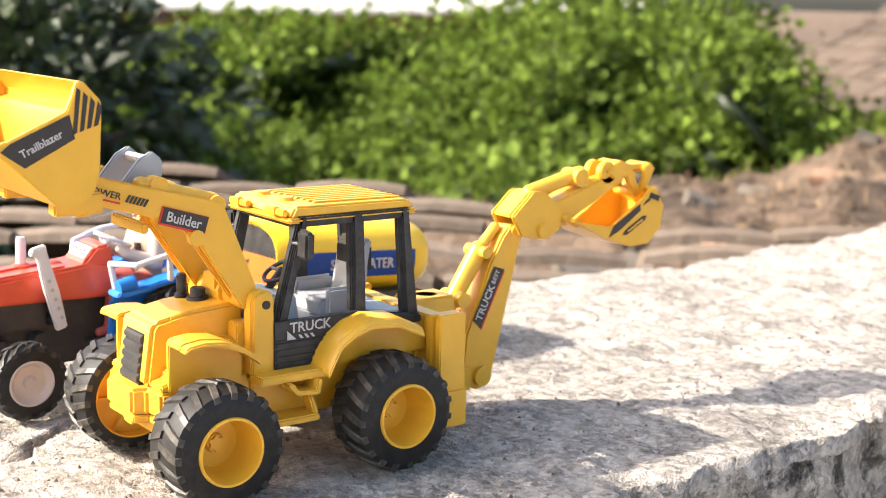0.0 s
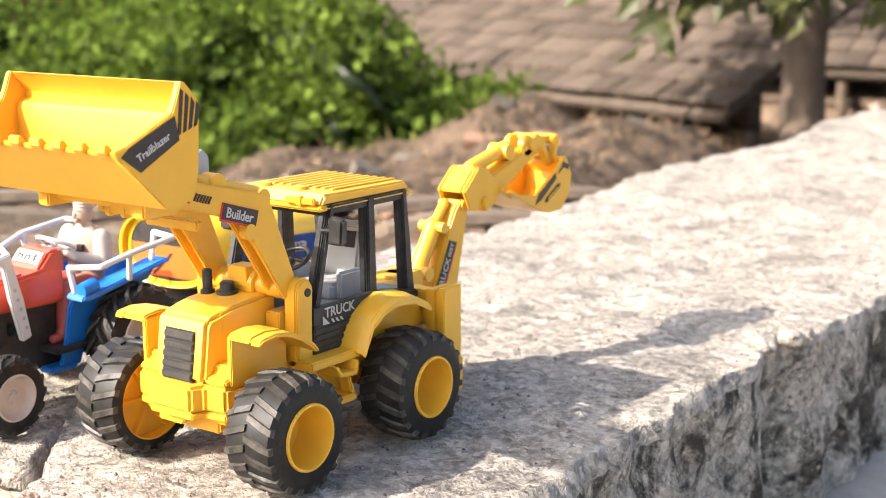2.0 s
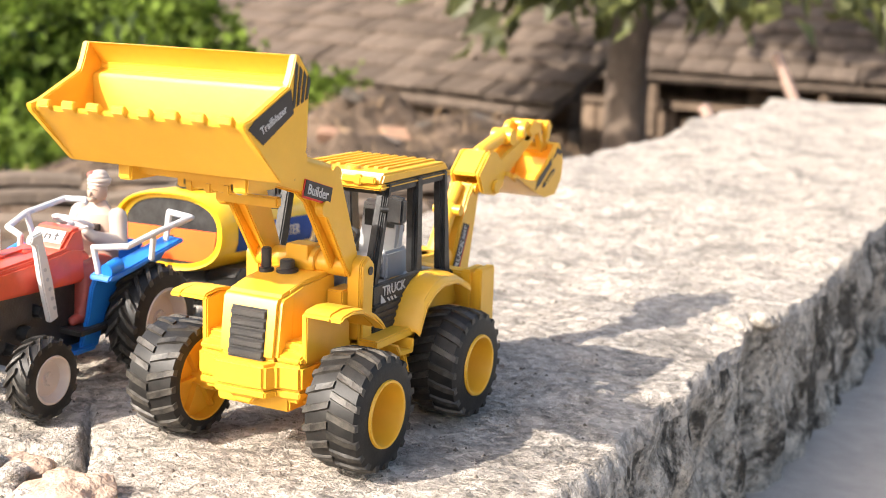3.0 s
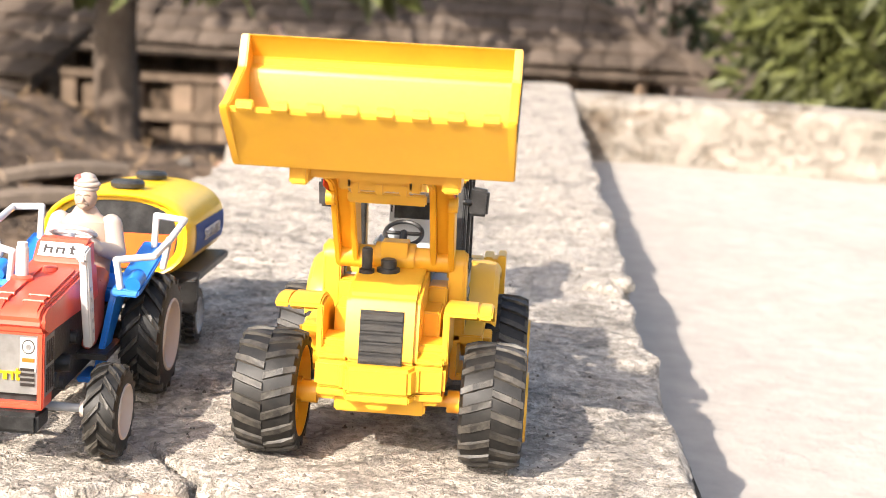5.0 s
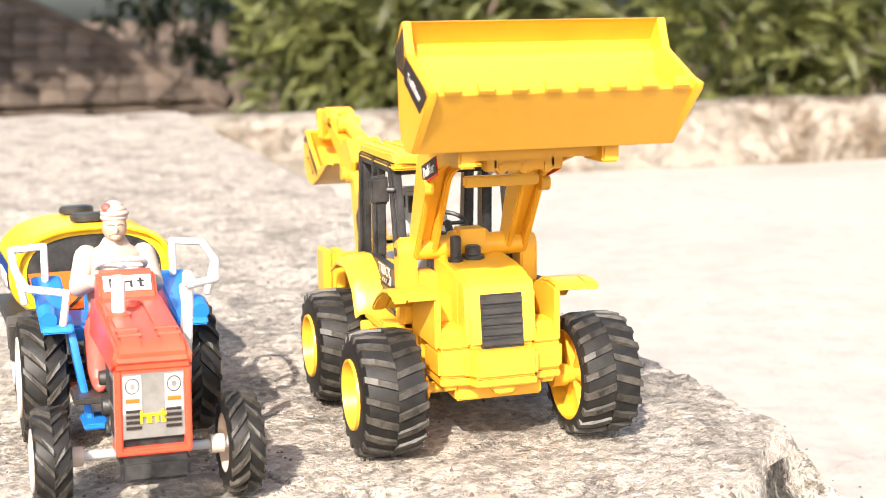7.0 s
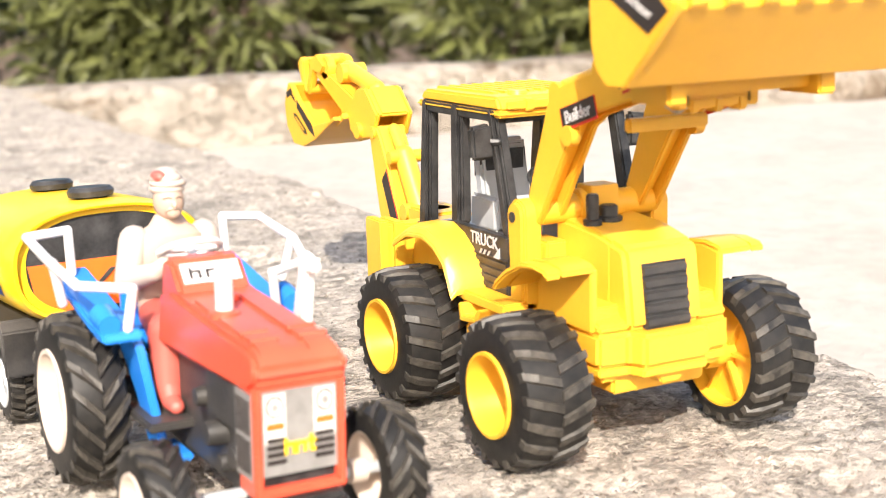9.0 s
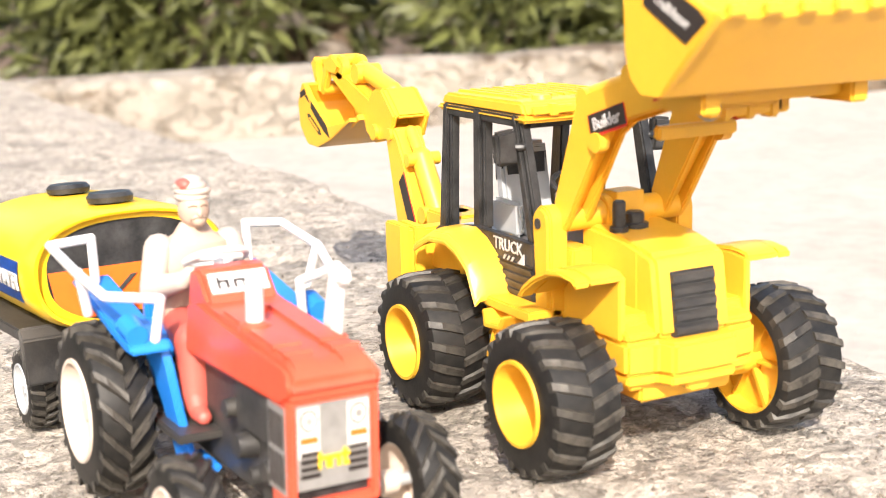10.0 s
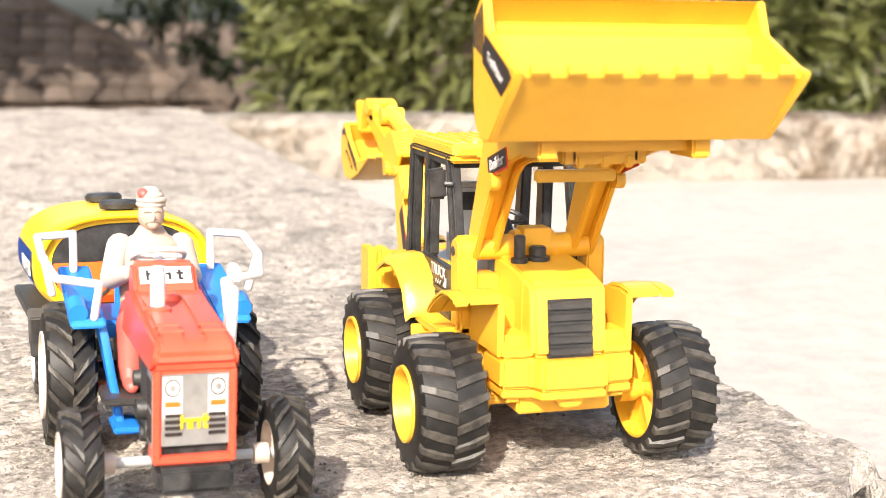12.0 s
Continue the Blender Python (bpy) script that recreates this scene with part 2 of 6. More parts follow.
def cyl(bm, p0, p1, r0, r1=None, n=20):
    p0, p1 = Vector(p0), Vector(p1)
    r1 = r0 if r1 is None else r1
    q = (p1 - p0).to_track_quat("Z", "Y").to_matrix()
    a = [bm.verts.new(p0 + q @ Vector((r0 * math.cos(2 * math.pi * i / n), r0 * math.sin(2 * math.pi * i / n), 0))) for i in range(n)]
    b = [bm.verts.new(p1 + q @ Vector((r1 * math.cos(2 * math.pi * i / n), r1 * math.sin(2 * math.pi * i / n), 0))) for i in range(n)]
    bm.faces.new(a[::-1])
    bm.faces.new(b)
    for i in range(n):
        bm.faces.new((a[i], a[(i + 1) % n], b[(i + 1) % n], b[i]))
    return bm


def lathe(bm, prof, n=40, axis="x", closed=True, centre=(0, 0, 0)):
    """Turns a profile of (along, radius) about an axis."""
    c = Vector(centre)
    rings = []
    for i in range(n):
        s, co = math.sin(2 * math.pi * i / n), math.cos(2 * math.pi * i / n)
        rings.append([bm.verts.new(c + (Vector((a, r * co, r * s)) if axis == "x" else Vector((r * co, r * s, a)))) for a, r in prof])
    m = len(prof)
    for i in range(n):
        p, q = rings[i], rings[(i + 1) % n]
        for j in range(m if closed else m - 1):
            bm.faces.new((p[j], p[(j + 1) % m], q[(j + 1) % m], q[j]))
    return bm


def tube(bm, pts, r, n=10):
    for a, b in zip(pts, pts[1:]):
        cyl(bm, a, b, r, n=n)
    for p in pts:
        bmesh.ops.create_icosphere(bm, subdivisions=2, radius=r, matrix=Matrix.Translation(p))
    return bm


def blob(bm, c, s, sub=3, rot=None):
    m = Matrix.Translation(c) @ (rot.to_matrix().to_4x4() if rot else Matrix()) @ Matrix.Diagonal((*s, 1))
    bmesh.ops.create_icosphere(bm, subdivisions=sub, radius=1.0, matrix=m)
    return bm


def lettering(name, text, size, m, material, parent, depth=0.00015, squeeze=1.0, align="CENTER"):
    """Raised printing in the built-in font, as a mesh, lying in the local xy plane of m."""
    cu = bpy.data.curves.new(name, "FONT")
    cu.body, cu.size, cu.extrude, cu.align_x, cu.align_y = text, size, depth, align, "CENTER"
    cu.resolution_u = 2
    cu.offset = size * 0.012
    tmp = bpy.data.objects.new(name, cu)
    scene.collection.objects.link(tmp)
    bpy.context.view_layer.update()
    me = bpy.data.meshes.new_from_object(tmp.evaluated_get(bpy.context.evaluated_depsgraph_get()))
    bpy.data.objects.remove(tmp)
    me.transform(m @ Matrix.Diagonal((squeeze, 1, 1, 1)))
    me.materials.clear()
    me.materials.append(material)
    ob = new(name, me)
    ob.parent = parent
    return ob


def frame_of(origin, right, up):
    """A plane's pose: origin, the way its writing runs, and the way up."""
    r = Vector(right).normalized()
    n = r.cross(Vector(up)).normalized()
    u = n.cross(r)
    m = Matrix((r, u, n)).transposed().to_4x4()
    m.translation = origin
    return m


def plate(bm, m, pts, depth=0.0003):
    """A thin sticker with its outline in the xy plane of the pose m."""
    a = [bm.verts.new(m @ Vector((x, y, 0))) for x, y in pts]
    b = [bm.verts.new(m @ Vector((x, y, depth))) for x, y in pts]
    bm.faces.new(a[::-1])
    bm.faces.new(b)
    n = len(pts)
    for i in range(n):
        bm.faces.new((a[i], a[(i + 1) % n], b[(i + 1) % n], b[i]))
    return bm


def rect(w, h, cx=0, cy=0):
    return [(cx - w / 2, cy - h / 2), (cx + w / 2, cy - h / 2), (cx + w / 2, cy + h / 2), (cx - w / 2, cy + h / 2)]


def fbm(x, y, z, octaves=4):
    return noise.fractal(Vector((x, y, z)), 0.9, 2.0, octaves)


# ---- the wall top, terrace and ground ----
G = 0.004  # height of the wall top under the toys


def right_edge(y):
    return 0.113 - 0.012 * y - 0.012 * math.exp(-((y - 0.262) / 0.022) ** 2) + 0.006 * fbm(y * 9, 3.1, 0) + 0.004 * fbm(y * 40, 7.7, 0)


def left_edge(y):
    return -0.208 - 0.045 * y + 0.02 * fbm(y * 4, 1.3, 2) + 0.008 * fbm(y * 22, 5.5, 0)


def front_edge(x):
    return -0.155 + 0.085 * max(0.0, min(1.0, (x - 0.02) / 0.09)) ** 1.3 + 0.012 * fbm(x * 14, 9.2, 0)


CRACKS = (((-0.104, -0.046), (-0.086, -0.060), 0.0016, 0.004), ((-0.086, -0.060), (-0.071, -0.076), 0.0026, 0.007), ((-0.071, -0.076), (-0.057, -0.099), 0.0036, 0.011),
          ((-0.057, -0.099), (-0.046, -0.126), 0.0105, 0.030), ((-0.057, -0.101), (-0.086, -0.112), 0.0085, 0.028), ((-0.086, -0.112), (-0.150, -0.120), 0.0060, 0.016),
          ((-0.046, -0.122), (-0.020, -0.128), 0.0020, 0.006))


def crack(x, y):
    """Depth of the breaks that run across the corner where the wall top has split."""
    x, y = x + 0.0045 * fbm(x * 60, y * 60, 4), y + 0.0045 * fbm(x * 60, y * 60, 9)
    deep = 0.0
    for (ax, ay), (bx, by), w, h in CRACKS:
        t = max(0.0, min(1.0, ((x - ax) * (bx - ax) + (y - ay) * (by - ay)) / ((bx - ax) ** 2 + (by - ay) ** 2)))
        d = math.hypot(x - ax - t * (bx - ax), y - ay - t * (by - ay))
        deep = max(deep, h * min(1.0, max(0.0, 1.6 * (1 - d / w))))
    return deep


def top_height(x, y):
    h = G + 0.0014 * fbm(x * 12, y * 12, 0) + 0.0009 * fbm(x * 60, y * 60, 3, 3) - 0.0006
    near = min(1.0, max(0.0, (abs(y - 0.0) - 0.12) / 0.2))
    h += 0.006 * near * fbm(x * 6, y * 5, 5) - 0.004 * near
    # shallow scabs where the skin has come off
    h -= 0.0011 * max(0.0, min(1.0, 9 * (fbm(x * 26, y * 40, 11) - 0.12)))
    return h - crack(x, y)


def build_slab():
    nu, nv, k = 190, 360, 9
    cols = [-i for i in range(k, 0, -1)] + list(range(nu + 1)) + [nu + i for i in range(1, k + 1)]
    verts, faces, side = [], [], []
    for j in range(-k, nv + 1):
        v = max(j, 0) / nv
        for c in cols:
            u = min(max(c, 0), nu) / nu
            xm = -0.208 + 0.321 * u
            y = front_edge(xm) + (1.86 - front_edge(xm)) * (0.32 * v + 0.68 * v ** 2.6)
            x = left_edge(y) + (right_edge(y) - left_edge(y)) * u
            z = top_height(x, y)
            down = max(-c, c - nu, 0)
            fd = max(-j, 0)
            drop = max(down, fd)
            if drop:
                t = (drop / k) ** 1.4
                r = 0.010 * fbm(x * 18 + drop * 0.21, y * 18, drop * 0.4) + 0.004 * fbm(x * 70, y * 70, drop * 0.9)
                depth = 0.13 if c >= 0 else 0.32
                z -= 0.003 + depth * t
                out = 0.004 * math.sqrt(t) + r * min(1, drop / 3) + 0.030 * t ** 0.6 * max(0.0, min(1.0, (0.06 - y) / 0.08))
                if down:
                    x += out if c > nu else -out
                if fd:
                    y -= out
            verts.append((x, y, z))
    w = len(cols)
    for j in range(nv + k):
        for i in range(w - 1):
            a = j * w + i
            faces.append((a, a + 1, a + w + 1, a + w))
            edge = i < k - 1 or i >= w - k or j < k - 1
            side.append(1 if edge else 0)
    me = bpy.data.meshes.new("wall_top")
    me.from_pydata(verts, [], faces)
    me.polygons.foreach_set("material_index", side)
    me.materials.append(SLAB)
    me.materials.append(SLAB_SIDE)
    me.shade_smooth()
    ob = new("wall_top", me)
    return tagged(ob, "wide weathered cement wall top with broken edges", "wall", kind="structure")


build_slab()


def sheet(name, fn, us, vs, material, label, category, kind="structure"):
    verts = [fn(u, v) for v in vs for u in us]
    w = len(us)
    faces = [(j * w + i, j * w + i + 1, (j + 1) * w + i + 1, (j + 1) * w + i) for j in range(len(vs) - 1) for i in range(w - 1)]
    me = bpy.data.meshes.new(name)
    me.from_pydata(verts, [], faces)
    me.materials.append(material)
    me.shade_smooth()
    return tagged(new(name, me), label, category, kind=kind)


FLOOR_Z = -0.105


def build_terrace():
    us = np.concatenate([np.linspace(0.05, 1.2, 60), np.linspace(1.3, 4.0, 28)])
    vs = np.linspace(-3.0, 1.8, 120)
    sheet("terrace_floor", lambda u, v: (u, v, FLOOR_Z + 0.004 * fbm(u * 3, v * 3, 0) + 0.0015 * fbm(u * 14, v * 14, 1)), us, vs, FLOOR,
          "sunlit pale cement terrace floor", "floor")


build_terrace()


def build_parapet():
    """A low plastered wall across the end of the terrace, its face broken and stained."""
    xs = np.linspace(-0.02, 4.0, 260)
    prof = [(0.0, -0.42), (0.0, -0.30), (0.004, -0.2), (0.002, -0.1), (0.0, -0.05), (0.004, -0.02), (0.012, -0.004), (0.03, 0.0), (0.06, 0.002), (0.085, -0.002), (0.095, -0.02), (0.095, -0.5)]
    prof = [(0, FLOOR_Z - 0.05)] + [(0.0 - 0.02 * (1 - i / 11), FLOOR_Z + (0.0 - FLOOR_Z - 0.012) * i / 11) for i in range(12)] + prof[6:]
    verts, faces = [], []
    for x in xs:
        yb = 1.66 - 0.09 * (x - 0.1)
        for i, (d, z) in enumerate(prof):
            lump = 0.014 * fbm(x * 5, z * 12, 2) + 0.006 * fbm(x * 22, z * 22, 5)
            verts.append((x, yb + d + (lump if i < 16 else 0), z + 0.006 * fbm(x * 3, 0.5, 1) * (1 if i > 8 else 0)))
    w = len(prof)
    for i in range(len(xs) - 1):
        for j in range(w - 1):
            faces.append((i * w + j, (i + 1) * w + j, (i + 1) * w + j + 1, i * w + j + 1))
    me = bpy.data.meshes.new("parapet")
    me.from_pydata(verts, [], faces)
    me.materials.append(PARAPET)
    me.shade_smooth()
    tagged(new("parapet", me), "low stained plaster parapet at the terrace end", "wall", kind="structure")


build_parapet()


def ground_z(x, y):
    r = math.hypot(x - 0.2, y + 0.3)
    z = -0.17 - 0.115 * max(0.0, r - 1.3) + 0.05 * fbm(x * 1.2, y * 1.2, 0) * min(1.0, r / 2)
    mound = 0.21 * math.exp(-(((x + 1.5) / 0.65) ** 2 + ((y - 2.4) / 0.8) ** 2)) * (1 + 0.5 * fbm(x * 3, y * 3, 6))
    z = max(z + mound, -1.5 + 0.1 * fbm(x * 0.3, y * 0.3, 2))
    if x < -0.25 and y < 1.5:
        z -= 0.10 * min(1.0, (1.5 - y) / 0.3)
    if x > 0.0 and y < 1.75:
        z -= 0.5
    return z + 0.02 * fbm(x * 6, y * 6, 1) + 0.008 * fbm(x * 25, y * 25, 2)


def build_ground():
    def spread(a, n, far):
        core = np.linspace(-a, a, n)
        tail = a * np.exp(np.linspace(0.05, math.log(far / a), 24))
        return np.concatenate([-tail[::-1], core, tail])
    us = spread(4.0, 190, 400) - 1.0
    vs = spread(4.0, 190, 400) + 3.0
    sheet("ground", lambda u, v: (u, v, ground_z(u, v)), us, vs, DIRT, "dry brown soil with rubble and straw", "ground")


build_ground()


# ---- toy wheels ----
def make_wheel(parent, at, R, W, rim, rim_mat, lugs, slant, lug_w, label, flip=False, deep=0.6, spokes=True, crown=0.912):
    """A wheel on its axle: tyre with lugs in two staggered rows, and a dished rim."""
    bm = bmesh.new()
    h = W / 2
    ri = R * 0.74 if spokes else rim
    lathe(bm, [(-h, ri), (-h, R * 0.8), (-h * 0.88, R * (crown - 0.042)), (-h * 0.4, R * (crown - 0.007)), (0, R * crown), (h * 0.4, R * (crown - 0.007)), (h * 0.88, R * (crown - 0.042)), (h, R * 0.8), (h, rim), (h * 0.9, rim * 0.97), (-h * 0.5, ri * 0.97), (-h * 0.9, ri * 0.97)], 56)
    m = pose(*at, 0, 0, 180 if flip else 0)
    w = new("wheel")
    w.parent = parent
    w.matrix_basis = m
    w["label"] = label
    link("tyre", bm, RUBBER, w, "dusty black rubber tyre")
    for side in (1, -1):
        bm = bmesh.new()
        vs = []
        for x, a, lo, hi in ((0.0, 0.0, crown - 0.02, 1.0), (h * 0.6, slant * 0.6, crown - 0.03, 0.992), (h * 0.97, slant, crown - 0.14, 0.937)):
            for da in (-lug_w / 2, lug_w / 2):
                for rr in (lo, hi):
                    ang = a + da * (0.62 if rr == hi else 0.95)
                    vs.append(bm.verts.new((side * x, R * rr * math.cos(ang), R * rr * math.sin(ang))))
        for k in (0, 4):
            bm.faces.new((vs[k + 1], vs[k + 3], vs[k + 7], vs[k + 5]))
            bm.faces.new((vs[k], vs[k + 1], vs[k + 5], vs[k + 4]))
            bm.faces.new((vs[k + 2], vs[k + 6], vs[k + 7], vs[k + 3]))
        bm.faces.new((vs[0], vs[2], vs[3], vs[1]))
        bm.faces.new((vs[8], vs[9], vs[11], vs[10]))
        bmesh.ops.recalc_face_normals(bm, faces=bm.faces[:])
        first = link("lug", bm, LUG, w, smooth=False)
        for i in range(lugs):
            lug = first if i == 0 else new("lug", first.data)
            lug.parent = w
            lug.matrix_basis = Matrix.Rotation(2 * math.pi * (i + (0.5 if side < 0 else 0)) / lugs, 4, "X")
    bm = bmesh.new()
    d = h * (1 - 2 * deep)
    lathe(bm, [(h * 0.98, rim * 1.02), (h * 1.08, rim * 1.0), (h * 1.08, rim * 0.93), (h * 0.95, rim * 0.9), (d + h * 0.2, rim * 0.82), (d, rim * 0.72), (d, rim * 0.3), (d + h * 0.12, rim * 0.26), (d + h * 0.12, 0.0001), (d - h * 0.3, 0.0001), (d - h * 0.3, rim * 0.78), (-h * 0.5, ri * 0.93), (-h * 0.96, ri * 0.95), (-h * 0.96, ri * 1.0), (-h * 0.5, ri * 0.98)], 40)
    if spokes:
        for i in range(6):
            a = 2 * math.pi * i / 6
            c, s = math.cos(a), math.sin(a)
            b0 = len(bm.verts)
            prism(bm, [(rim * 0.2, -rim * 0.05), (ri * 0.94, -rim * 0.05), (ri * 0.94, rim * 0.05), (rim * 0.2, rim * 0.05)], -h * 0.72, d - h * 0.1)
            bm.verts.ensure_lookup_table()
            for v in bm.verts[b0:]:
                v.co.y, v.co.z = v.co.y * c - v.co.z * s, v.co.y * s + v.co.z * c
        cyl(bm, (-h * 1.15, 0, 0), (d, 0, 0), rim * 0.26, n=16)
    link("rim", bm, rim_mat, w)
    bm = bmesh.new()
    star = []
    for i in range(12):
        a = 2 * math.pi * i / 12
        r = rim * (0.27 if i % 2 else 0.17)
        star.append((r * math.cos(a), r * math.sin(a)))
    prism(bm, star, d + h * 0.1, d + h * 0.2)
    link("hub", bm, rim_mat, w)
    return w


# ---- backhoe loader ----
def build_backhoe():
    t = thing("toy_backhoe_loader", Matrix(), "yellow plastic toy backhoe loader with raised bucket, dusty black tyres", "toy truck")
    for x, y in ((0.0407, -0.0555), (0.0400, 0.0215)):
        for s in (1, -1):
            make_wheel(t, (s * x, y, G + 0.0232), 0.0231, 0.0230, 0.0127, YELLOW, 19, 0.17, 0.165, "", flip=s < 0, crown=0.962)
    # chassis, axles, bumper
    bm = bmesh.new()
    box(bm, -0.0165, 0.0165, -0.066, 0.056, 0.024, 0.046)
    box(bm, -0.0225, 0.0225, -0.04, 0.048, 0.034, 0.0465)
    part("chassis", bm, YELLOW, t, bevel=0.0008)
    for y in (-0.0555, 0.0215):
        bm = bmesh.new()
        cyl(bm, (-0.034, y, G + 0.0232), (0.034, y, G + 0.0232), 0.0022, n=12)
        cyl(bm, (-0.030, y, G + 0.0232), (-0.024, y, G + 0.0232), 0.0042, n=14)
        cyl(bm, (0.030, y, G + 0.0232), (0.024, y, G + 0.0232), 0.0042, n=14)
        part("axle", bm, YELLOW, t)
    bm = bmesh.new()
    prism(bm, [(-0.0235, -0.069), (-0.0135, -0.070), (-0.0115, -0.0755), (0.0115, -0.0755), (0.0135, -0.070), (0.0235, -0.069), (0.0235, -0.05), (-0.0235, -0.05)], 0.0335, 0.0435, "z")
    part("bumper", bm, YELLOW, t, bevel=0.0012)
    bm = bmesh.new()
    prism(bm, [(-0.0228, -0.0685), (-0.013, -0.0695), (-0.0113, -0.0745), (0.0113, -0.0745), (0.013, -0.0695), (0.0228, -0.0685), (0.0228, -0.05), (-0.0228, -0.05)], 0.0305, 0.0332, "z")
    prism(bm, [(-0.006, 0.0306), (-0.003, 0.027), (0.003, 0.027), (0.006, 0.0306)], -0.072, -0.066, "y")
    for s in (1, -1):
        box(bm, s * 0.0185 - 0.0025, s * 0.0185 + 0.0025, -0.067, -0.062, 0.0285, 0.0306)
    part("bumper_skirt", bm, YELLOW, t, bevel=0.0005)
    # hood
    bm = bmesh.new()
    prism(bm, [(-0.0705, 0.0437), (-0.0675, 0.0655), (-0.0655, 0.0678), (-0.052, 0.0706), (-0.036, 0.0718), (-0.030, 0.0718), (-0.030, 0.0437)], -0.0132, 0.0132)
    part("hood", bm, YELLOW, t, bevel=0.0016)
    bm = bmesh.new()
    prism(bm, [(-0.0605, 0.0437), (-0.0605, 0.0686), (-0.052, 0.0704), (-0.036, 0.0716), (-0.030, 0.0716), (-0.030, 0.0437)], -0.0134, 0.0134)
    part("hood_rear", bm, YELLOW, t, bevel=0.0012)
    # side boxes under the hood, stepped
    for s in (1, -1):
        bm = bmesh.new()
        prism(bm, [(-0.0685, 0.0437), (-0.0685, 0.046), (-0.064, 0.0475), (-0.064, 0.0505), (-0.052, 0.0505), (-0.052, 0.0437)], s * 0.012, s * 0.0228)
        box(bm, min(s * 0.012, s * 0.0195), max(s * 0.012, s * 0.0195), -0.052, -0.030, 0.0437, 0.0595)
        part("side_box", bm, YELLOW, t, bevel=0.0007)
        # front mudguard: upright plate and curved shelf
        bm = bmesh.new()
        shelf = [(-0.0662, 0.0612), (-0.0662, 0.0630), (-0.0645, 0.0642), (-0.058, 0.0650), (-0.050, 0.0641), (-0.042, 0.0606), (-0.0362, 0.0566), (-0.0335, 0.0535), (-0.0347, 0.0527), (-0.0370, 0.0550), (-0.043, 0.0590), (-0.051, 0.0625), (-0.058, 0.0634), (-0.0642, 0.0628)]
        prism(bm, shelf, s * 0.0222, s * 0.0340)
        prism(bm, [(y, z - 0.0003) for y, z in shelf], s * 0.0338, s * 0.0390)
        part("mudguard", bm, YELLOW, t, bevel=0.0006)
        bm = bmesh.new()
        prism(bm, [(-0.0658, 0.0437), (-0.0658, 0.0626), (-0.058, 0.0636), (-0.050, 0.0628), (-0.042, 0.0592), (-0.036, 0.0540), (-0.036, 0.0437)], s * 0.0215, s * 0.0238)
        part("mudguard_plate", bm, YELLOW, t, bevel=0.0004)
    # grille
    bm = bmesh.new()
    prism(bm, [(-0.0708, 0.0437), (-0.0682, 0.0628), (-0.066, 0.0628), (-0.068, 0.0437)], -0.0078, 0.0078)
    g = part("grille", bm, BLACK, t, "black ribbed radiator grille")
    for i in range(5):
        bm = bmesh.new()
        z0 = 0.0441 + i * 0.00372
        y0 = -0.0710 + 0.0005 * i
        prism(bm, [(y0 + 0.001, z0), (y0 - 0.0006, z0 + 0.0006), (y0 - 0.0004, z0 + 0.0026), (y0 + 0.001, z0 + 0.0033)], -0.0076, 0.0076)
        part("slat", bm, DUSTY, g, bevel=0.0002)
    # stacks
    for nm, x, y, r, h in (("exhaust_pipe", -0.0092, -0.0445, 0.0020, 0.0090), ("air_intake", -0.0015, -0.0415, 0.0030, 0.0046)):
        bm = bmesh.new()
        zb = 0.0715
        lathe(bm, [(zb - 0.001, 0.0001), (zb - 0.001, r * 1.45), (zb + 0.001, r * 1.45), (zb + 0.0013, r), (zb + h - 0.0006, r), (zb + h, r * 0.75), (zb + h, 0.0001)], 20, "z", True, (x, y, 0))
        part(nm, bm, BLACK, t, "black plastic stack")
    # arm towers
    for s in (1, -1):
        bm = bmesh.new()
        pts = [(-0.0335, 0.044), (-0.0335, 0.0725)] + [(-0.0285 + 0.005 * math.cos(a), 0.0735 + 0.005 * math.sin(a)) for a in np.linspace(math.pi, 0, 9)] + [(-0.0235, 0.044)]
        prism(bm, pts, s * 0.0205, s * 0.0265)
        part("tower", bm, YELLOW, t, bevel=0.0006)
        bm = bmesh.new()
        inner = [(-0.0325, 0.046)] + [(-0.0285 + 0.0042 * math.cos(a), 0.0733 + 0.0042 * math.sin(a)) for a in np.linspace(math.pi, 0, 9)] + [(-0.0258, 0.046)]
        prism(bm, inner, s * 0.0264, s * 0.0274)
        part("tower_rim", bm, YELLOW, t, bevel=0.0003)
        # black disc standing for the dark inside of the pivot hole
        bm = bmesh.new()
        cyl(bm, (s * 0.027, -0.0275, 0.0728), (s * 0.0278, -0.0275, 0.0728), 0.0017, n=14)
        part("pivot_pin", bm, BLACK, t)
        bm = bmesh.new()
        box(bm, min(s * 0.0132, s * 0.0206), max(s * 0.0132, s * 0.0206), -0.0365, -0.024, 0.044, 0.0655)
        part("tower_foot", bm, YELLOW, t, bevel=0.0006)
    # loader arms: channel sections
    outline = [(-0.0425, 0.1125), (-0.0290, 0.0795), (-0.0300, 0.0730), (-0.0335, 0.0705), (-0.0372, 0.0750), (-0.0550, 0.1020), (-0.0610, 0.1060), (-0.0930, 0.1150), (-0.0955, 0.1190), (-0.0905, 0.1245)]
    inset = [(-0.0445, 0.1095), (-0.0312, 0.0798), (-0.0325, 0.0765), (-0.0352, 0.0785), (-0.0548, 0.1052), (-0.0600, 0.1086), (-0.0915, 0.1178), (-0.0925, 0.1190), (-0.0900, 0.1215)]
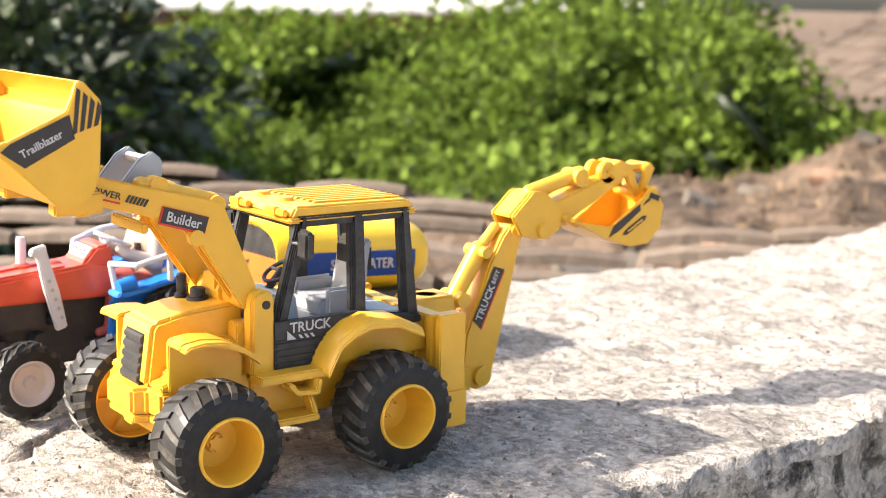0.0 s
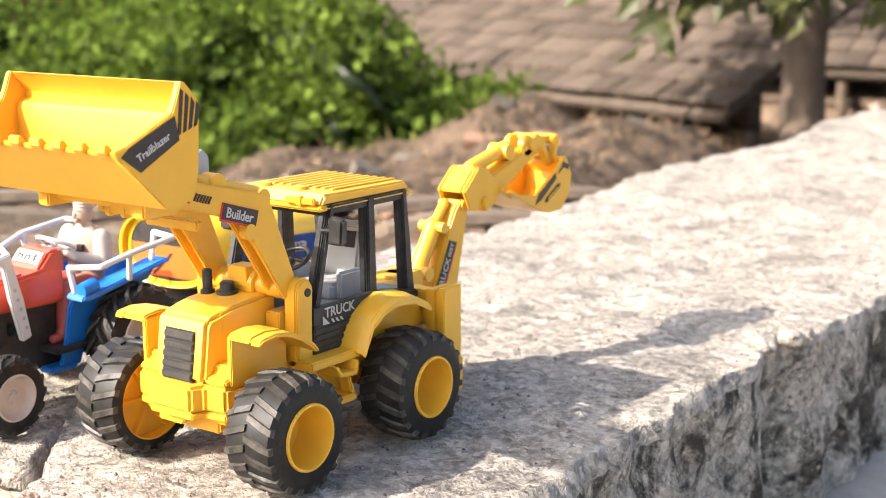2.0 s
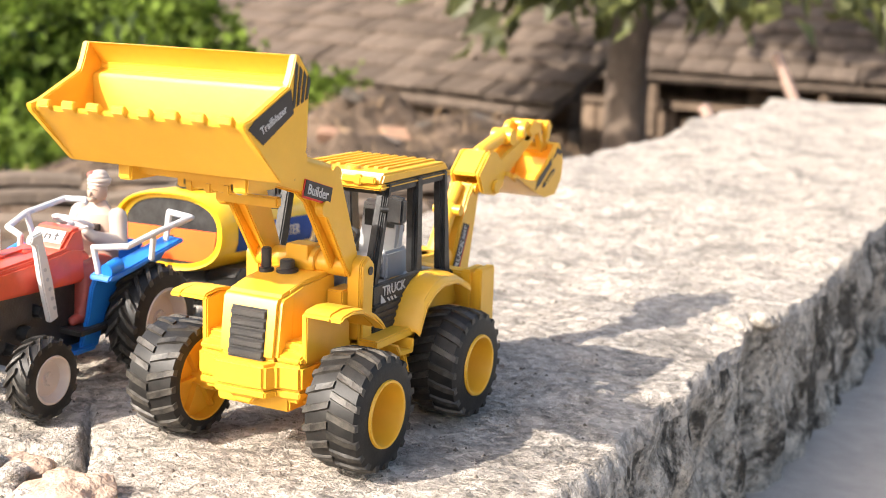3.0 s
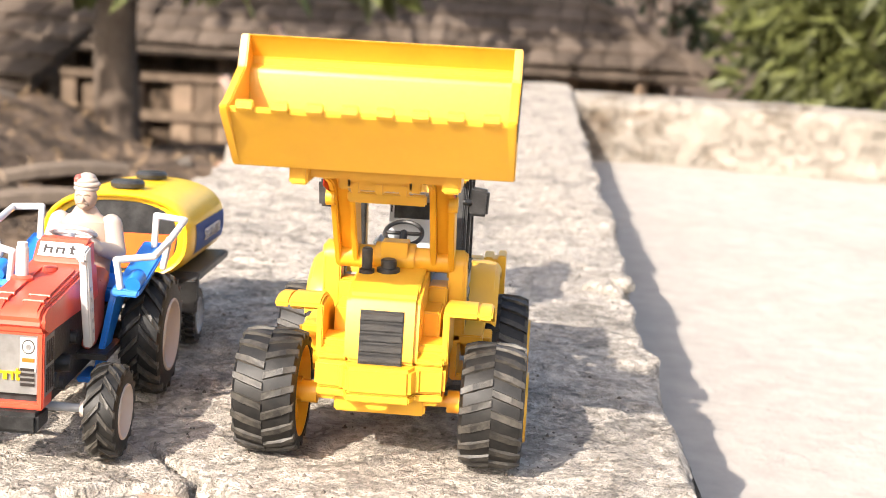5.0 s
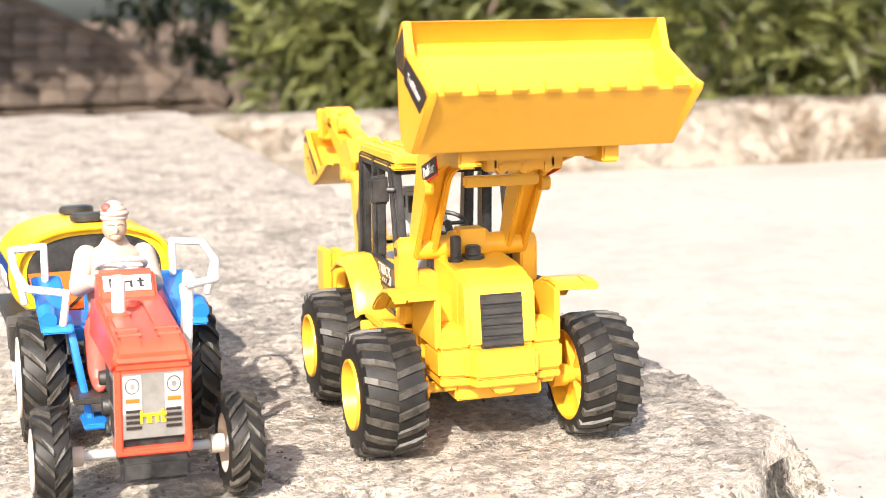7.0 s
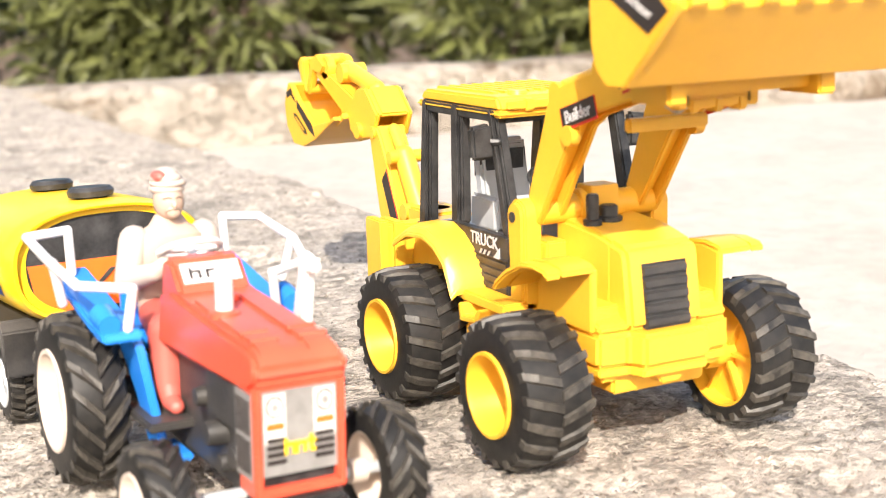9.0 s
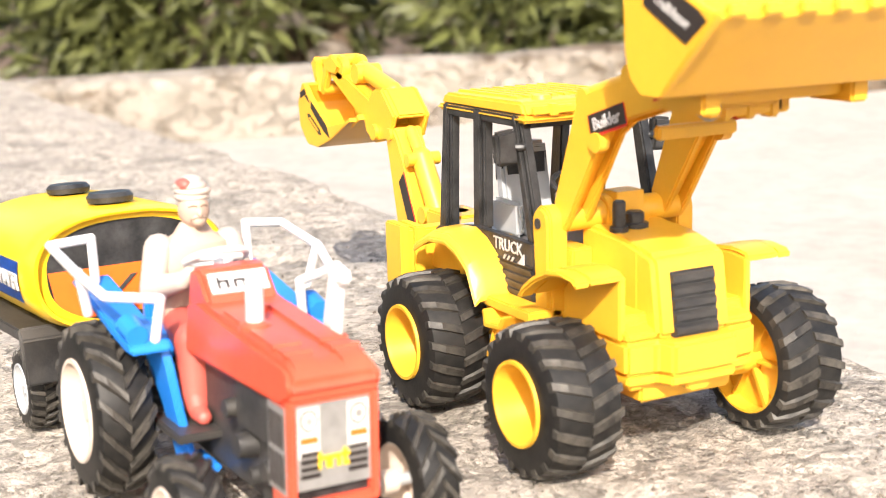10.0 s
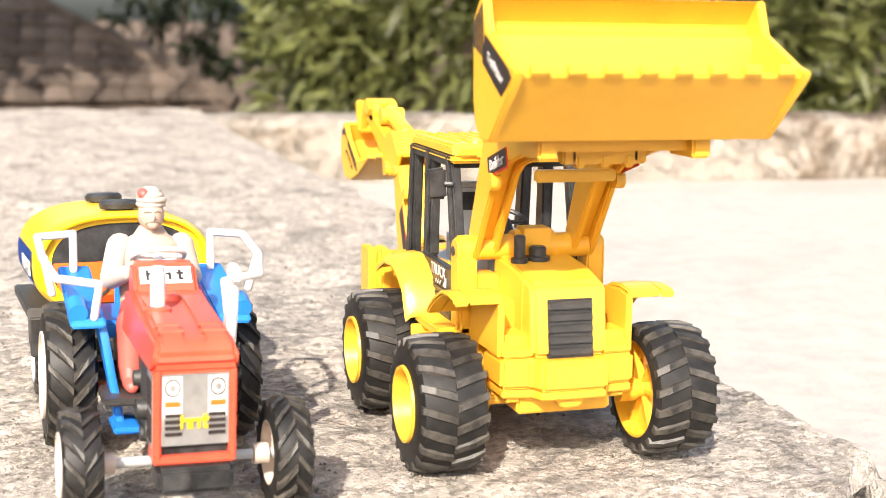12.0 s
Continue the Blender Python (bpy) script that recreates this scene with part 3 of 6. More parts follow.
    for s in (1, -1):
        bm = bmesh.new()
        prism(bm, outline, s * 0.0135, s * 0.0158)
        prism(bm, outline, s * 0.0202, s * 0.0225)
        prism(bm, inset, s * 0.0156, s * 0.0204)
        part("loader_arm", bm, YELLOW, t, bevel=0.0005)
        bm = bmesh.new()
        tube(bm, [(s * 0.018, -0.0445, 0.1128), (s * 0.018, -0.073, 0.1205)], 0.0028, 12)
        cyl(bm, (s * 0.0145, -0.067, 0.1195), (s * 0.0215, -0.067, 0.1195), 0.0036, n=14)
        cyl(bm, (s * 0.0145, -0.0445, 0.1115), (s * 0.0222, -0.0445, 0.1115), 0.0034, n=14)
        cyl(bm, (s * 0.0205, -0.0535, 0.1000), (s * 0.0238, -0.0535, 0.1000), 0.003, n=14)
        part("lift_cylinder", bm, YELLOW, t)
        # stickers on the outer face of the arm
        fwd = Vector((0, 0.0185, -0.0055)) if s > 0 else Vector((0, -0.0185, 0.0055))
        f = frame_of((s * 0.0226, -0.0585, 0.1068), fwd, (0, 0, 1))
        bm = plate(bmesh.new(), f, rect(0.0190, 0.0068))
        part("sticker_border", bm, DECAL_RED, t)
        bm = plate(bmesh.new(), f @ Matrix.Translation((0.0003, 0.0003, 0.0002)), rect(0.0182, 0.0058))
        st = part("sticker", bm, DECAL_DARK, t, "dark sticker with pale lettering")
        lettering("lettering", "Builder", 0.0052, f @ Matrix.Translation((0, 0, 0.0006)), DECAL_WHITE, st, 0.0001, 0.95)
        f = frame_of((s * 0.0226, -0.0865, 0.1183), fwd, (0, 0, 1))
        lettering("lettering", "POWER", 0.0034, f @ Matrix.Translation((-0.002 * 1, 0, 0.0001)), DECAL_DARK, t, 0.0001, 1.1)
        bm = plate(bmesh.new(), f, rect(0.0115, 0.0007, -0.001, -0.0023))
        part("sticker_line", bm, DECAL_RED, t)
        for i in range(6):
            cx = 0.0072 + i * 0.0014
            bm = plate(bmesh.new(), f, [(cx - 0.0008, -0.0014), (cx, -0.0014), (cx + 0.0008, 0.0014), (cx, 0.0014)])
            part("stripe", bm, DECAL_DARK, t)
    bm = bmesh.new()
    cyl(bm, (-0.0208, -0.0315, 0.0745), (0.0208, -0.0315, 0.0745), 0.0044, n=22)
    cyl(bm, (-0.0075, -0.0315, 0.0745), (0.0075, -0.0315, 0.0745), 0.0058, n=22)
    box(bm, -0.005, 0.005, -0.0375, -0.029, 0.0755, 0.0815)
    part("arm_shaft", bm, YELLOW, t, bevel=0.0003)
    bm = bmesh.new()
    box(bm, -0.0138, 0.0138, -0.093, -0.0885, 0.1095, 0.1165)
    box(bm, -0.0138, 0.0138, -0.071, -0.068, 0.1015, 0.1055)
    for x in (-0.008, 0, 0.008):
        box(bm, x - 0.0016, x + 0.0016, -0.0935, -0.088, 0.1085, 0.1125)
    part("arm_bridge", bm, YELLOW, t, bevel=0.0006)
    for s in (1, -1):
        bm = bmesh.new()
        prism(bm, [(-0.093, 0.116), (-0.0775, 0.1195), (-0.0700, 0.1285), (-0.0650, 0.1312), (-0.0610, 0.1280), (-0.0610, 0.1215), (-0.072, 0.1130), (-0.088, 0.1080), (-0.093, 0.110)], s * 0.0092, s * 0.0112)
        part("tilt_link", bm, GREY, t, "grey plastic tilt link", bevel=0.0006)
    bm = bmesh.new()
    cyl(bm, (-0.0096, -0.0652, 0.1275), (0.0096, -0.0652, 0.1275), 0.0017, n=14)
    part("link_pin", bm, WHITE, t)
    # loader bucket
    out = [(-0.1035, 0.159), (-0.0975, 0.1525), (-0.0975, 0.1465), (-0.0985, 0.129), (-0.1005, 0.1225), (-0.1055, 0.1185), (-0.113, 0.1185), (-0.1315, 0.1375)]
    inn = [(-0.1315, 0.1392), (-0.1128, 0.1203), (-0.1062, 0.1203), (-0.1040, 0.1237), (-0.1030, 0.1292), (-0.1036, 0.1466), (-0.1028, 0.1482), (-0.0994, 0.1494), (-0.0994, 0.1516), (-0.1044, 0.1580), (-0.1054, 0.1588)]
    bk = new("bucket")
    bk.parent = t
    bk["label"] = "raised yellow front bucket with a toothed lip"
    bm = bmesh.new()
    prism(bm, out + inn, -0.0435, 0.0435)
    part("shell", bm, YELLOW, bk, bevel=0.0003)
    for s in (1, -1):
        bm = bmesh.new()
        prism(bm, out[:-1] + [(-0.1325, 0.1368), (-0.1335, 0.1392), (-0.1285, 0.1405), (-0.1095, 0.1492), (-0.1075, 0.1535), (-0.1055, 0.159)], s * 0.0418, s * 0.0445)
        part("side_plate", bm, YELLOW, bk, bevel=0.0004)
        # sticker band along the slanted edge, and slanted stripes at the top
        o = s * 0.0446
        def pl(pts, d, material, nm):
            bm = bmesh.new()
            prism(bm, pts, o, o + s * d)
            return part(nm, bm, material, bk)
        pl([(-0.1312, 0.1372), (-0.1235, 0.1318), (-0.1068, 0.1405), (-0.1085, 0.1483), (-0.1280, 0.1398)], 0.0002, DECAL_DARK, "sticker")
        for i in range(4):
            y0 = -0.1075 + i * 0.0024
            pl([(y0, 0.1418 + i * 0.0008), (y0 + 0.0014, 0.1424 + i * 0.0008), (y0 + 0.0030, min(0.1575, 0.1520 + 0.002 * (2 - i))), (y0 + 0.0016, min(0.157, 0.1540 + 0.0015 * (2 - i)))], 0.0002, DECAL_DARK, "stripe")
        wv = Vector((0, 0.0195, 0.0092)) if s > 0 else Vector((0, -0.0195, -0.0092))
        f = frame_of((o + s * 0.0003, -0.1180, 0.1392), wv, (0, 0, 1))
        lettering("lettering", "Trailblazer", 0.0036, f, DECAL_WHITE, bk, 0.0001, 0.98)
    for i in range(8):
        x = -0.0370 + i * 0.01057
        bm = bmesh.new()
        prism(bm, [(-0.1318, 0.1372), (-0.1334, 0.1388), (-0.1332, 0.1408), (-0.1318, 0.1412), (-0.1298, 0.1388)], x - 0.0026, x + 0.0026)
        part("tooth", bm, YELLOW, bk, bevel=0.0003)
    bm = bmesh.new()
    prism(bm, [(-0.0275, 0.1192), (-0.0255, 0.1145), (0.0255, 0.1145), (0.0275, 0.1192)], -0.1040, -0.0985, "y")
    for s in (1, -1):
        box(bm, s * 0.0245 - 0.003, s * 0.0245 + 0.003, -0.108, -0.0905, 0.1125, 0.120)
    part("bucket_bracket", bm, YELLOW, bk, bevel=0.0007)
    # cab
    cab = new("cab")
    cab.parent = t
    cab["label"] = "black plastic cab with open window holes"
    for s in (1, -1):
        bm = bmesh.new()
        prism(bm, [(-0.0235, 0.0465), (-0.0235, 0.0652), (0.016, 0.0652), (0.012, 0.0648), (0.004, 0.061), (-0.003, 0.056), (-0.005, 0.0465)], s * 0.0238, s * 0.0268)
        d = part("door", bm, BLACK, cab, bevel=0.0004)
        for i in range(4):
            bm = bmesh.new()
            z = 0.0475 + i * 0.0026
            box(bm, min(s * 0.0267, s * 0.0273), max(s * 0.0267, s * 0.0273), -0.0228, -0.0045 + 0.0008 * i, z, z + 0.0016)
            part("rib", bm, BLACK, d, bevel=0.0002)
        bm = bmesh.new()
        box(bm, min(s * 0.0266, s * 0.0274), max(s * 0.0266, s * 0.0274), -0.0232, 0.0, 0.0574, 0.0580)
        part("rib", bm, BLACK, d, bevel=0.0002)
        f = frame_of((s * 0.0270, -0.0078, 0.0622), (0, s * 1.0, 0), (0, 0, 1))
        lettering("lettering", "TRUCK", 0.0056, f, DECAL_WHITE, d, 0.0001, 1.0)
        q = -0.0105 if s > 0 else 0.0105
        bm = plate(bmesh.new(), f @ Matrix.Translation((0, -0.0036, 0)), [(q, 0.0028), (q, -0.0008), (q * 0.62, -0.0008)] if s < 0 else [(q, 0.0028), (q, -0.0008), (q * 0.62, -0.0008)])
        part("printed_mark", bm, DECAL_WHITE, d)
        for i in range(3):
            c = s * (-0.0045 + 0.0026 * i)
            bm = plate(bmesh.new(), f @ Matrix.Translation((0, -0.0037, 0)), [(c - 0.0011, 0.0009), (c, 0.0009), (c + s * 0.0013, -0.0008), (c + s * 0.0013 - 0.0011, -0.0008)])
            part("printed_mark", bm, DECAL_WHITE, d)
        # pillars
        for nm, pts in (("front_pillar", [(-0.0225, 0.0645), (-0.0115, 0.1045), (-0.0065, 0.1045), (-0.0160, 0.0645)]),
                        ("door_pillar", [(0.0125, 0.0645), (0.0115, 0.1045), (0.0185, 0.1045), (0.0200, 0.0605)]),
                        ("rear_pillar", [(0.0375, 0.0600), (0.0345, 0.1045), (0.0400, 0.1045), (0.0455, 0.0590)])):
            bm = bmesh.new()
            prism(bm, pts, s * 0.0205, s * 0.0240)
            prism(bm, [(p[0] + 0.0012 * (1 if i in (0, 1) else -1), p[1]) for i, p in enumerate(pts)], s * 0.0238, s * 0.0252)
            part(nm, bm, BLACK, cab, bevel=0.0006)
        bm = bmesh.new()
        prism(bm, [(0.0085, 0.0598), (0.0160, 0.0652), (0.0450, 0.0605), (0.0460, 0.0570), (0.030, 0.0570)], s * 0.0205, s * 0.0262)
        part("sill", bm, BLACK, cab, bevel=0.0006)
        bm = bmesh.new()
        box(bm, min(s * 0.0198, s * 0.0246), max(s * 0.0198, s * 0.0246), -0.0115, 0.0400, 0.1005, 0.1045)
        part("top_rail", bm, BLACK, cab, bevel=0.0005)
        bm = bmesh.new()
        prism(bm, [(s * 0.0255, 0.0890), (s * 0.0330, 0.0890), (s * 0.0335, 0.0995), (s * 0.0262, 0.1005)], -0.0135, -0.0095, "y")
        mi = part("mirror", bm, BLACK, cab, bevel=0.001)
        bm = bmesh.new()
        tube(bm, [(s * 0.0240, -0.0135, 0.0945), (s * 0.0270, -0.0120, 0.0945)], 0.0012, 8)
        part("mirror_stalk", bm, BLACK, mi)
    bm = bmesh.new()
    box(bm, -0.021, 0.021, -0.0125, -0.0085, 0.1000, 0.1045)
    part("cross_rail", bm, BLACK, cab, bevel=0.0005)
    bm = bmesh.new()
    box(bm, -0.021, 0.021, 0.0350, 0.0390, 0.1000, 0.1045)
    part("cross_rail", bm, BLACK, cab, bevel=0.0005)
    bm = bmesh.new()
    box(bm, -0.0235, 0.0235, -0.0215, 0.044, 0.0560, 0.0605)
    part("cab_floor", bm, GREY, cab, bevel=0.0005)
    # seat, console and steering wheel
    bm = bmesh.new()
    box(bm, -0.011, 0.011, 0.006, 0.027, 0.0605, 0.0675)
    box(bm, -0.014, -0.011, 0.008, 0.026, 0.0605, 0.0725)
    box(bm, 0.011, 0.014, 0.008, 0.026, 0.0605, 0.0725)
    prism(bm, [(0.023, 0.066), (0.029, 0.066), (0.0325, 0.090), (0.0275, 0.090)], -0.0095, 0.0095)
    part("seat", bm, GREY, cab, bevel=0.0012)
    bm = bmesh.new()
    box(bm, -0.0090, 0.0090, 0.0255, 0.0330, 0.0755, 0.0880)
    part("headrest", bm, BLACK, cab, bevel=0.0016)
    bm = bmesh.new()
    prism(bm, [(-0.021, 0.060), (-0.021, 0.0695), (-0.015, 0.0735), (-0.006, 0.0715), (-0.004, 0.060)], -0.013, 0.013)
    part("console", bm, GREY, cab, bevel=0.001)
    bm = bmesh.new()
    n = 28
    ring = Matrix.Translation((0, -0.0055, 0.0790)) @ Euler((radians(28), 0, 0)).to_matrix().to_4x4()
    pts = [ring @ Vector((0.0074 * math.cos(2 * math.pi * i / n), 0.0074 * math.sin(2 * math.pi * i / n), 0)) for i in range(n + 1)]
    tube(bm, pts, 0.0009, 8)
    tube(bm, [pts[0], pts[14]], 0.0008, 8)
    tube(bm, [ring.translation, (0, -0.012, 0.0715)], 0.0016, 10)
    part("steering_wheel", bm, BLACK, cab)
    # roof
    rf = new("cab_roof")
    rf.parent = t
    bm = bmesh.new()
    box(bm, -0.0250, 0.0250, -0.0160, 0.0435, 0.1040, 0.1062)
    prism(bm, [(-0.0152, 0.1060), (-0.0125, 0.1105), (0.0395, 0.1100), (0.0428, 0.1060)], -0.0240, 0.0240)
    part("roof_shell", bm, YELLOW, rf, bevel=0.0009)
    for i in range(9):
        x = -0.018 + i * 0.0045
        bm = bmesh.new()
        prism(bm, [(-0.002, 0.1102), (-0.001, 0.1112), (0.0385, 0.1108), (0.0392, 0.1098)], x - 0.0009, x + 0.0009)
        part("roof_rib", bm, YELLOW, rf)
    for x in (-0.013, 0.006):
        bm = bmesh.new()
        cyl(bm, (x, -0.0068, 0.1098), (x, -0.0068, 0.1118), 0.0035, 0.003, n=18)
        part("roof_cap", bm, YELLOW, rf)
    for s in (1, -1):
        bm = bmesh.new()
        box(bm, s * 0.0145 - 0.0075, s * 0.0145 + 0.0075, -0.0170, -0.0148, 0.1066, 0.1092)
        box(bm, s * 0.0145 - 0.0015, s * 0.0145 + 0.0015, -0.0175, -0.0150, 0.1060, 0.1098)
        part("roof_lamp", bm, YELLOW, rf, bevel=0.0004)
    # rear mudguards
    for s in (1, -1):
        arc = [(-0.0078, 0.0478), (-0.0052, 0.0530), (-0.0008, 0.0583), (0.006, 0.0628), (0.014, 0.0652), (0.026, 0.0642), (0.0385, 0.0585)]
        bm = bmesh.new()
        n = len(arc)
        rows = []
        for x, dz in ((0.0262, 0.0), (0.0335, -0.0003), (0.0372, -0.0012), (0.0388, -0.0032)):
            rows.append([bm.verts.new((s * x, y + (0.002 if i < 2 else 0) * (x - 0.0262) * 60, z + dz)) for i, (y, z) in enumerate(arc)])
        low = []
        for x, dz in ((0.0388, -0.0050), (0.0365, -0.0032), (0.0262, -0.0022)):
            low.append([bm.verts.new((s * x, y + (0.002 if i < 2 else 0) * (x - 0.0262) * 60, z + dz)) for i, (y, z) in enumerate(arc)])
        loop = rows + low
        m = len(loop)
        for k in range(m):
            p, q = loop[k], loop[(k + 1) % m]
            for i in range(n - 1):
                bm.faces.new((p[i], p[i + 1], q[i + 1], q[i]))
        bm.faces.new([r[0] for r in loop])
        bm.faces.new([r[-1] for r in loop][::-1])
        part("rear_mudguard", bm, YELLOW, t, bevel=0.0004)
        bm = bmesh.new()
        prism(bm, [(-0.004, 0.045), (-0.004, 0.056), (0.004, 0.063), (0.026, 0.062), (0.045, 0.056), (0.05, 0.045)], s * 0.0175, s * 0.0264)
        part("rear_body", bm, YELLOW, t, bevel=0.0006)
        # steps
        st = new("steps")
        st.parent = t
        bm = bmesh.new()
        box(bm, min(s * 0.0226, s * 0.0345), max(s * 0.0226, s * 0.0345), -0.0335, -0.0040, 0.0432, 0.0468)
        part("step", bm, YELLOW, st, bevel=0.0006)
        bm = bmesh.new()
        prism(bm, [(-0.0235, 0.0433), (-0.0200, 0.0385), (-0.0095, 0.0375), (-0.0085, 0.0433), (-0.0105, 0.0433), (-0.0115, 0.0395), (-0.0190, 0.0402), (-0.0210, 0.0433)], s * 0.0270, s * 0.0375)
        part("step_loop", bm, YELLOW, st, bevel=0.0004)
        bm = bmesh.new()
        box(bm, min(s * 0.0226, s * 0.025), max(s * 0.0226, s * 0.025), -0.0320, -0.0080, 0.0285, 0.0435)
        part("riser", bm, YELLOW, st, bevel=0.0005)
        bm = bmesh.new()
        box(bm, min(s * 0.0226, s * 0.0365), max(s * 0.0226, s * 0.0365), -0.0280, -0.0090, 0.0270, 0.0298)
        prism(bm, [(-0.0115, 0.0296), (-0.009, 0.0296), (-0.0125, 0.0385), (-0.0142, 0.0385)], s * 0.0300, s * 0.0360)
        part("step", bm, YELLOW, st, bevel=0.0006)
        # stabiliser column
        bm = bmesh.new()
        box(bm, min(s * 0.0305, s * 0.0345), max(s * 0.0305, s * 0.0345), 0.0445, 0.0585, 0.0300, 0.0612)
        box(bm, min(s * 0.0365, s * 0.0400), max(s * 0.0365, s * 0.0400), 0.0450, 0.0580, 0.0300, 0.0620)
        box(bm, min(s * 0.0335, s * 0.0375), max(s * 0.0335, s * 0.0375), 0.0465, 0.0565, 0.0300, 0.0600)
        part("stabiliser", bm, YELLOW, t, bevel=0.0005)
        bm = bmesh.new()
        box(bm, min(s * 0.0300, s * 0.0405), max(s * 0.0300, s * 0.0405), 0.0460, 0.0590, 0.0145, 0.0305)
        part("stabiliser_foot", bm, YELLOW, t, bevel=0.0008)
    bm = bmesh.new()
    box(bm, -0.0305, 0.0305, 0.0480, 0.0560, 0.0440, 0.0595)
    box(bm, -0.0305, 0.0305, 0.0480, 0.0550, 0.0200, 0.0280)
    box(bm, -0.024, 0.024, 0.044, 0.056, 0.024, 0.058)
    part("rear_frame", bm, YELLOW, t, bevel=0.0008)
    # digging arm, swung a little to one side
    c = -0.0047
    hoe = new("digging_arm")
    hoe.parent = t
    bm = bmesh.new()
    cyl(bm, (c, 0.070, 0.018), (c, 0.070, 0.060), 0.0055, n=18)
    box(bm, c - 0.008, c + 0.008, 0.058, 0.090, 0.0150, 0.0260)
    box(bm, c - 0.008, c + 0.008, 0.058, 0.080, 0.0500, 0.0600)
    part("king_post", bm, YELLOW, hoe, bevel=0.0008)
    bm = bmesh.new()
    prism(bm, [(0.089, 0.016), (0.0965, 0.0135), (0.103, 0.019), (0.1055, 0.028), (0.1190, 0.083), (0.1165, 0.0875), (0.1115, 0.0875), (0.1075, 0.083), (0.1005, 0.071), (0.088, 0.040), (0.0865, 0.024)], c - 0.0060, c + 0.0060)
    part("boom", bm, YELLOW, hoe, bevel=0.0009)
    bm = bmesh.new()
    cyl(bm, (c - 0.0085, 0.0965, 0.0205), (c + 0.0085, 0.0965, 0.0205), 0.0045, n=18)
    part("boom_pin", bm, YELLOW, hoe)
    bm = bmesh.new()
    cyl(bm, (c - 0.007, 0.1145, 0.0850), (c + 0.007, 0.1145, 0.0850), 0.0025, n=18)
    part("boom_pin", bm, YELLOW, hoe)
    bm = bmesh.new()
    tube(bm, [(c, 0.0840, 0.0550), (c, 0.0985, 0.0770)], 0.0042, 14)
    tube(bm, [(c, 0.0980, 0.0765), (c, 0.1075, 0.0865)], 0.0024, 12)
    cyl(bm, (c - 0.007, 0.0980, 0.0765), (c + 0.007, 0.0980, 0.0765), 0.0026, n=14)
    cyl(bm, (c - 0.0075, 0.0855, 0.0565), (c + 0.0075, 0.0855, 0.0565), 0.0034, n=14)
    part("boom_cylinder", bm, YELLOW, hoe)
    for s in (1, -1):
        up = Vector((0, 0.0135, 0.0275)) * 1.0
        f = frame_of((c + s * 0.0061, 0.0995, 0.0565), up if s > 0 else -up, (0, -1, 0.2) if s > 0 else (0, 1, -0.2))
        bm = plate(bmesh.new(), f, [(-0.0145, -0.0028), (0.0145, -0.0030), (0.0135, 0.0030), (-0.0125, 0.0030)])
        sk = part("sticker", bm, DECAL_DARK, hoe)
        bm = plate(bmesh.new(), f, rect(0.0285, 0.0006, -0.0005, -0.0034))
        part("sticker_line", bm, DECAL_RED, sk)
        lettering("lettering", "TRUCK", 0.0052, f @ Matrix.Translation((-0.0030, 0, 0.0004)), DECAL_WHITE, sk, 0.0001, 1.0)
        lettering("lettering", "BEST", 0.0031, f @ Matrix.Translation((0.0095, 0, 0.0004)), DECAL_WHITE, sk, 0.0001, 1.0)
    # stick with its box-like elbow
    bm = bmesh.new()
    prism(bm, [(0.1065, 0.0993), (0.1180, 0.1095), (0.1265, 0.1088), (0.1265, 0.1066), (0.1185, 0.1072), (0.1082, 0.0976)], c - 0.0061, c + 0.0061)
    for s in (1, -1):
        prism(bm, [(0.1065, 0.0993), (0.1180, 0.1095), (0.1265, 0.1088), (0.1375, 0.0985), (0.1345, 0.0905), (0.1270, 0.0868), (0.1120, 0.0895)], c + s * 0.0060, c + s * 0.0082)
    part("stick_elbow", bm, YELLOW, hoe, bevel=0.0008)
    bm = bmesh.new()
    prism(bm, [(0.1210, 0.1065), (0.1350, 0.1040), (0.1620, 0.1128), (0.1735, 0.1160), (0.1770, 0.1110), (0.1700, 0.1075), (0.1300, 0.0880), (0.1230, 0.0890)], c - 0.0060, c + 0.0060)
    part("stick", bm, YELLOW, hoe, bevel=0.0008)
    bm = bmesh.new()
    tube(bm, [(c, 0.1230, 0.1080), (c, 0.1530, 0.1150)], 0.0036, 14)
    cyl(bm, (c - 0.0055, 0.1500, 0.1135), (c + 0.0055, 0.1500, 0.1135), 0.0042, n=14)
    cyl(bm, (c - 0.0098, 0.1245, 0.0915), (c + 0.0098, 0.1245, 0.0915), 0.0033, n=18)
    part("stick_cylinder", bm, YELLOW, hoe)
    for s in (1, -1):
        bm = bmesh.new()
        pts = [(0.1660 + 0.0055 * math.cos(a), 0.1150 + 0.0055 * math.sin(a)) for a in np.linspace(0, 2 * math.pi, 17)[:-1]]
        prism(bm, pts, c + s * 0.0025, c + s * 0.0060)
        prism(bm, [(0.1640, 0.1160), (0.1720, 0.1205), (0.1800, 0.1185), (0.1860, 0.1060), (0.1820, 0.1040), (0.1770, 0.1130), (0.1690, 0.1120)], c + s * 0.0040, c + s * 0.0070)
        prism(bm, [(0.1880, 0.1170), (0.1920, 0.1190), (0.1960, 0.1160), (0.1900, 0.1030), (0.1860, 0.1035), (0.1890, 0.1120)], c + s * 0.0040, c + s * 0.0070)
        part("bucket_link", bm, YELLOW, hoe, bevel=0.0006)
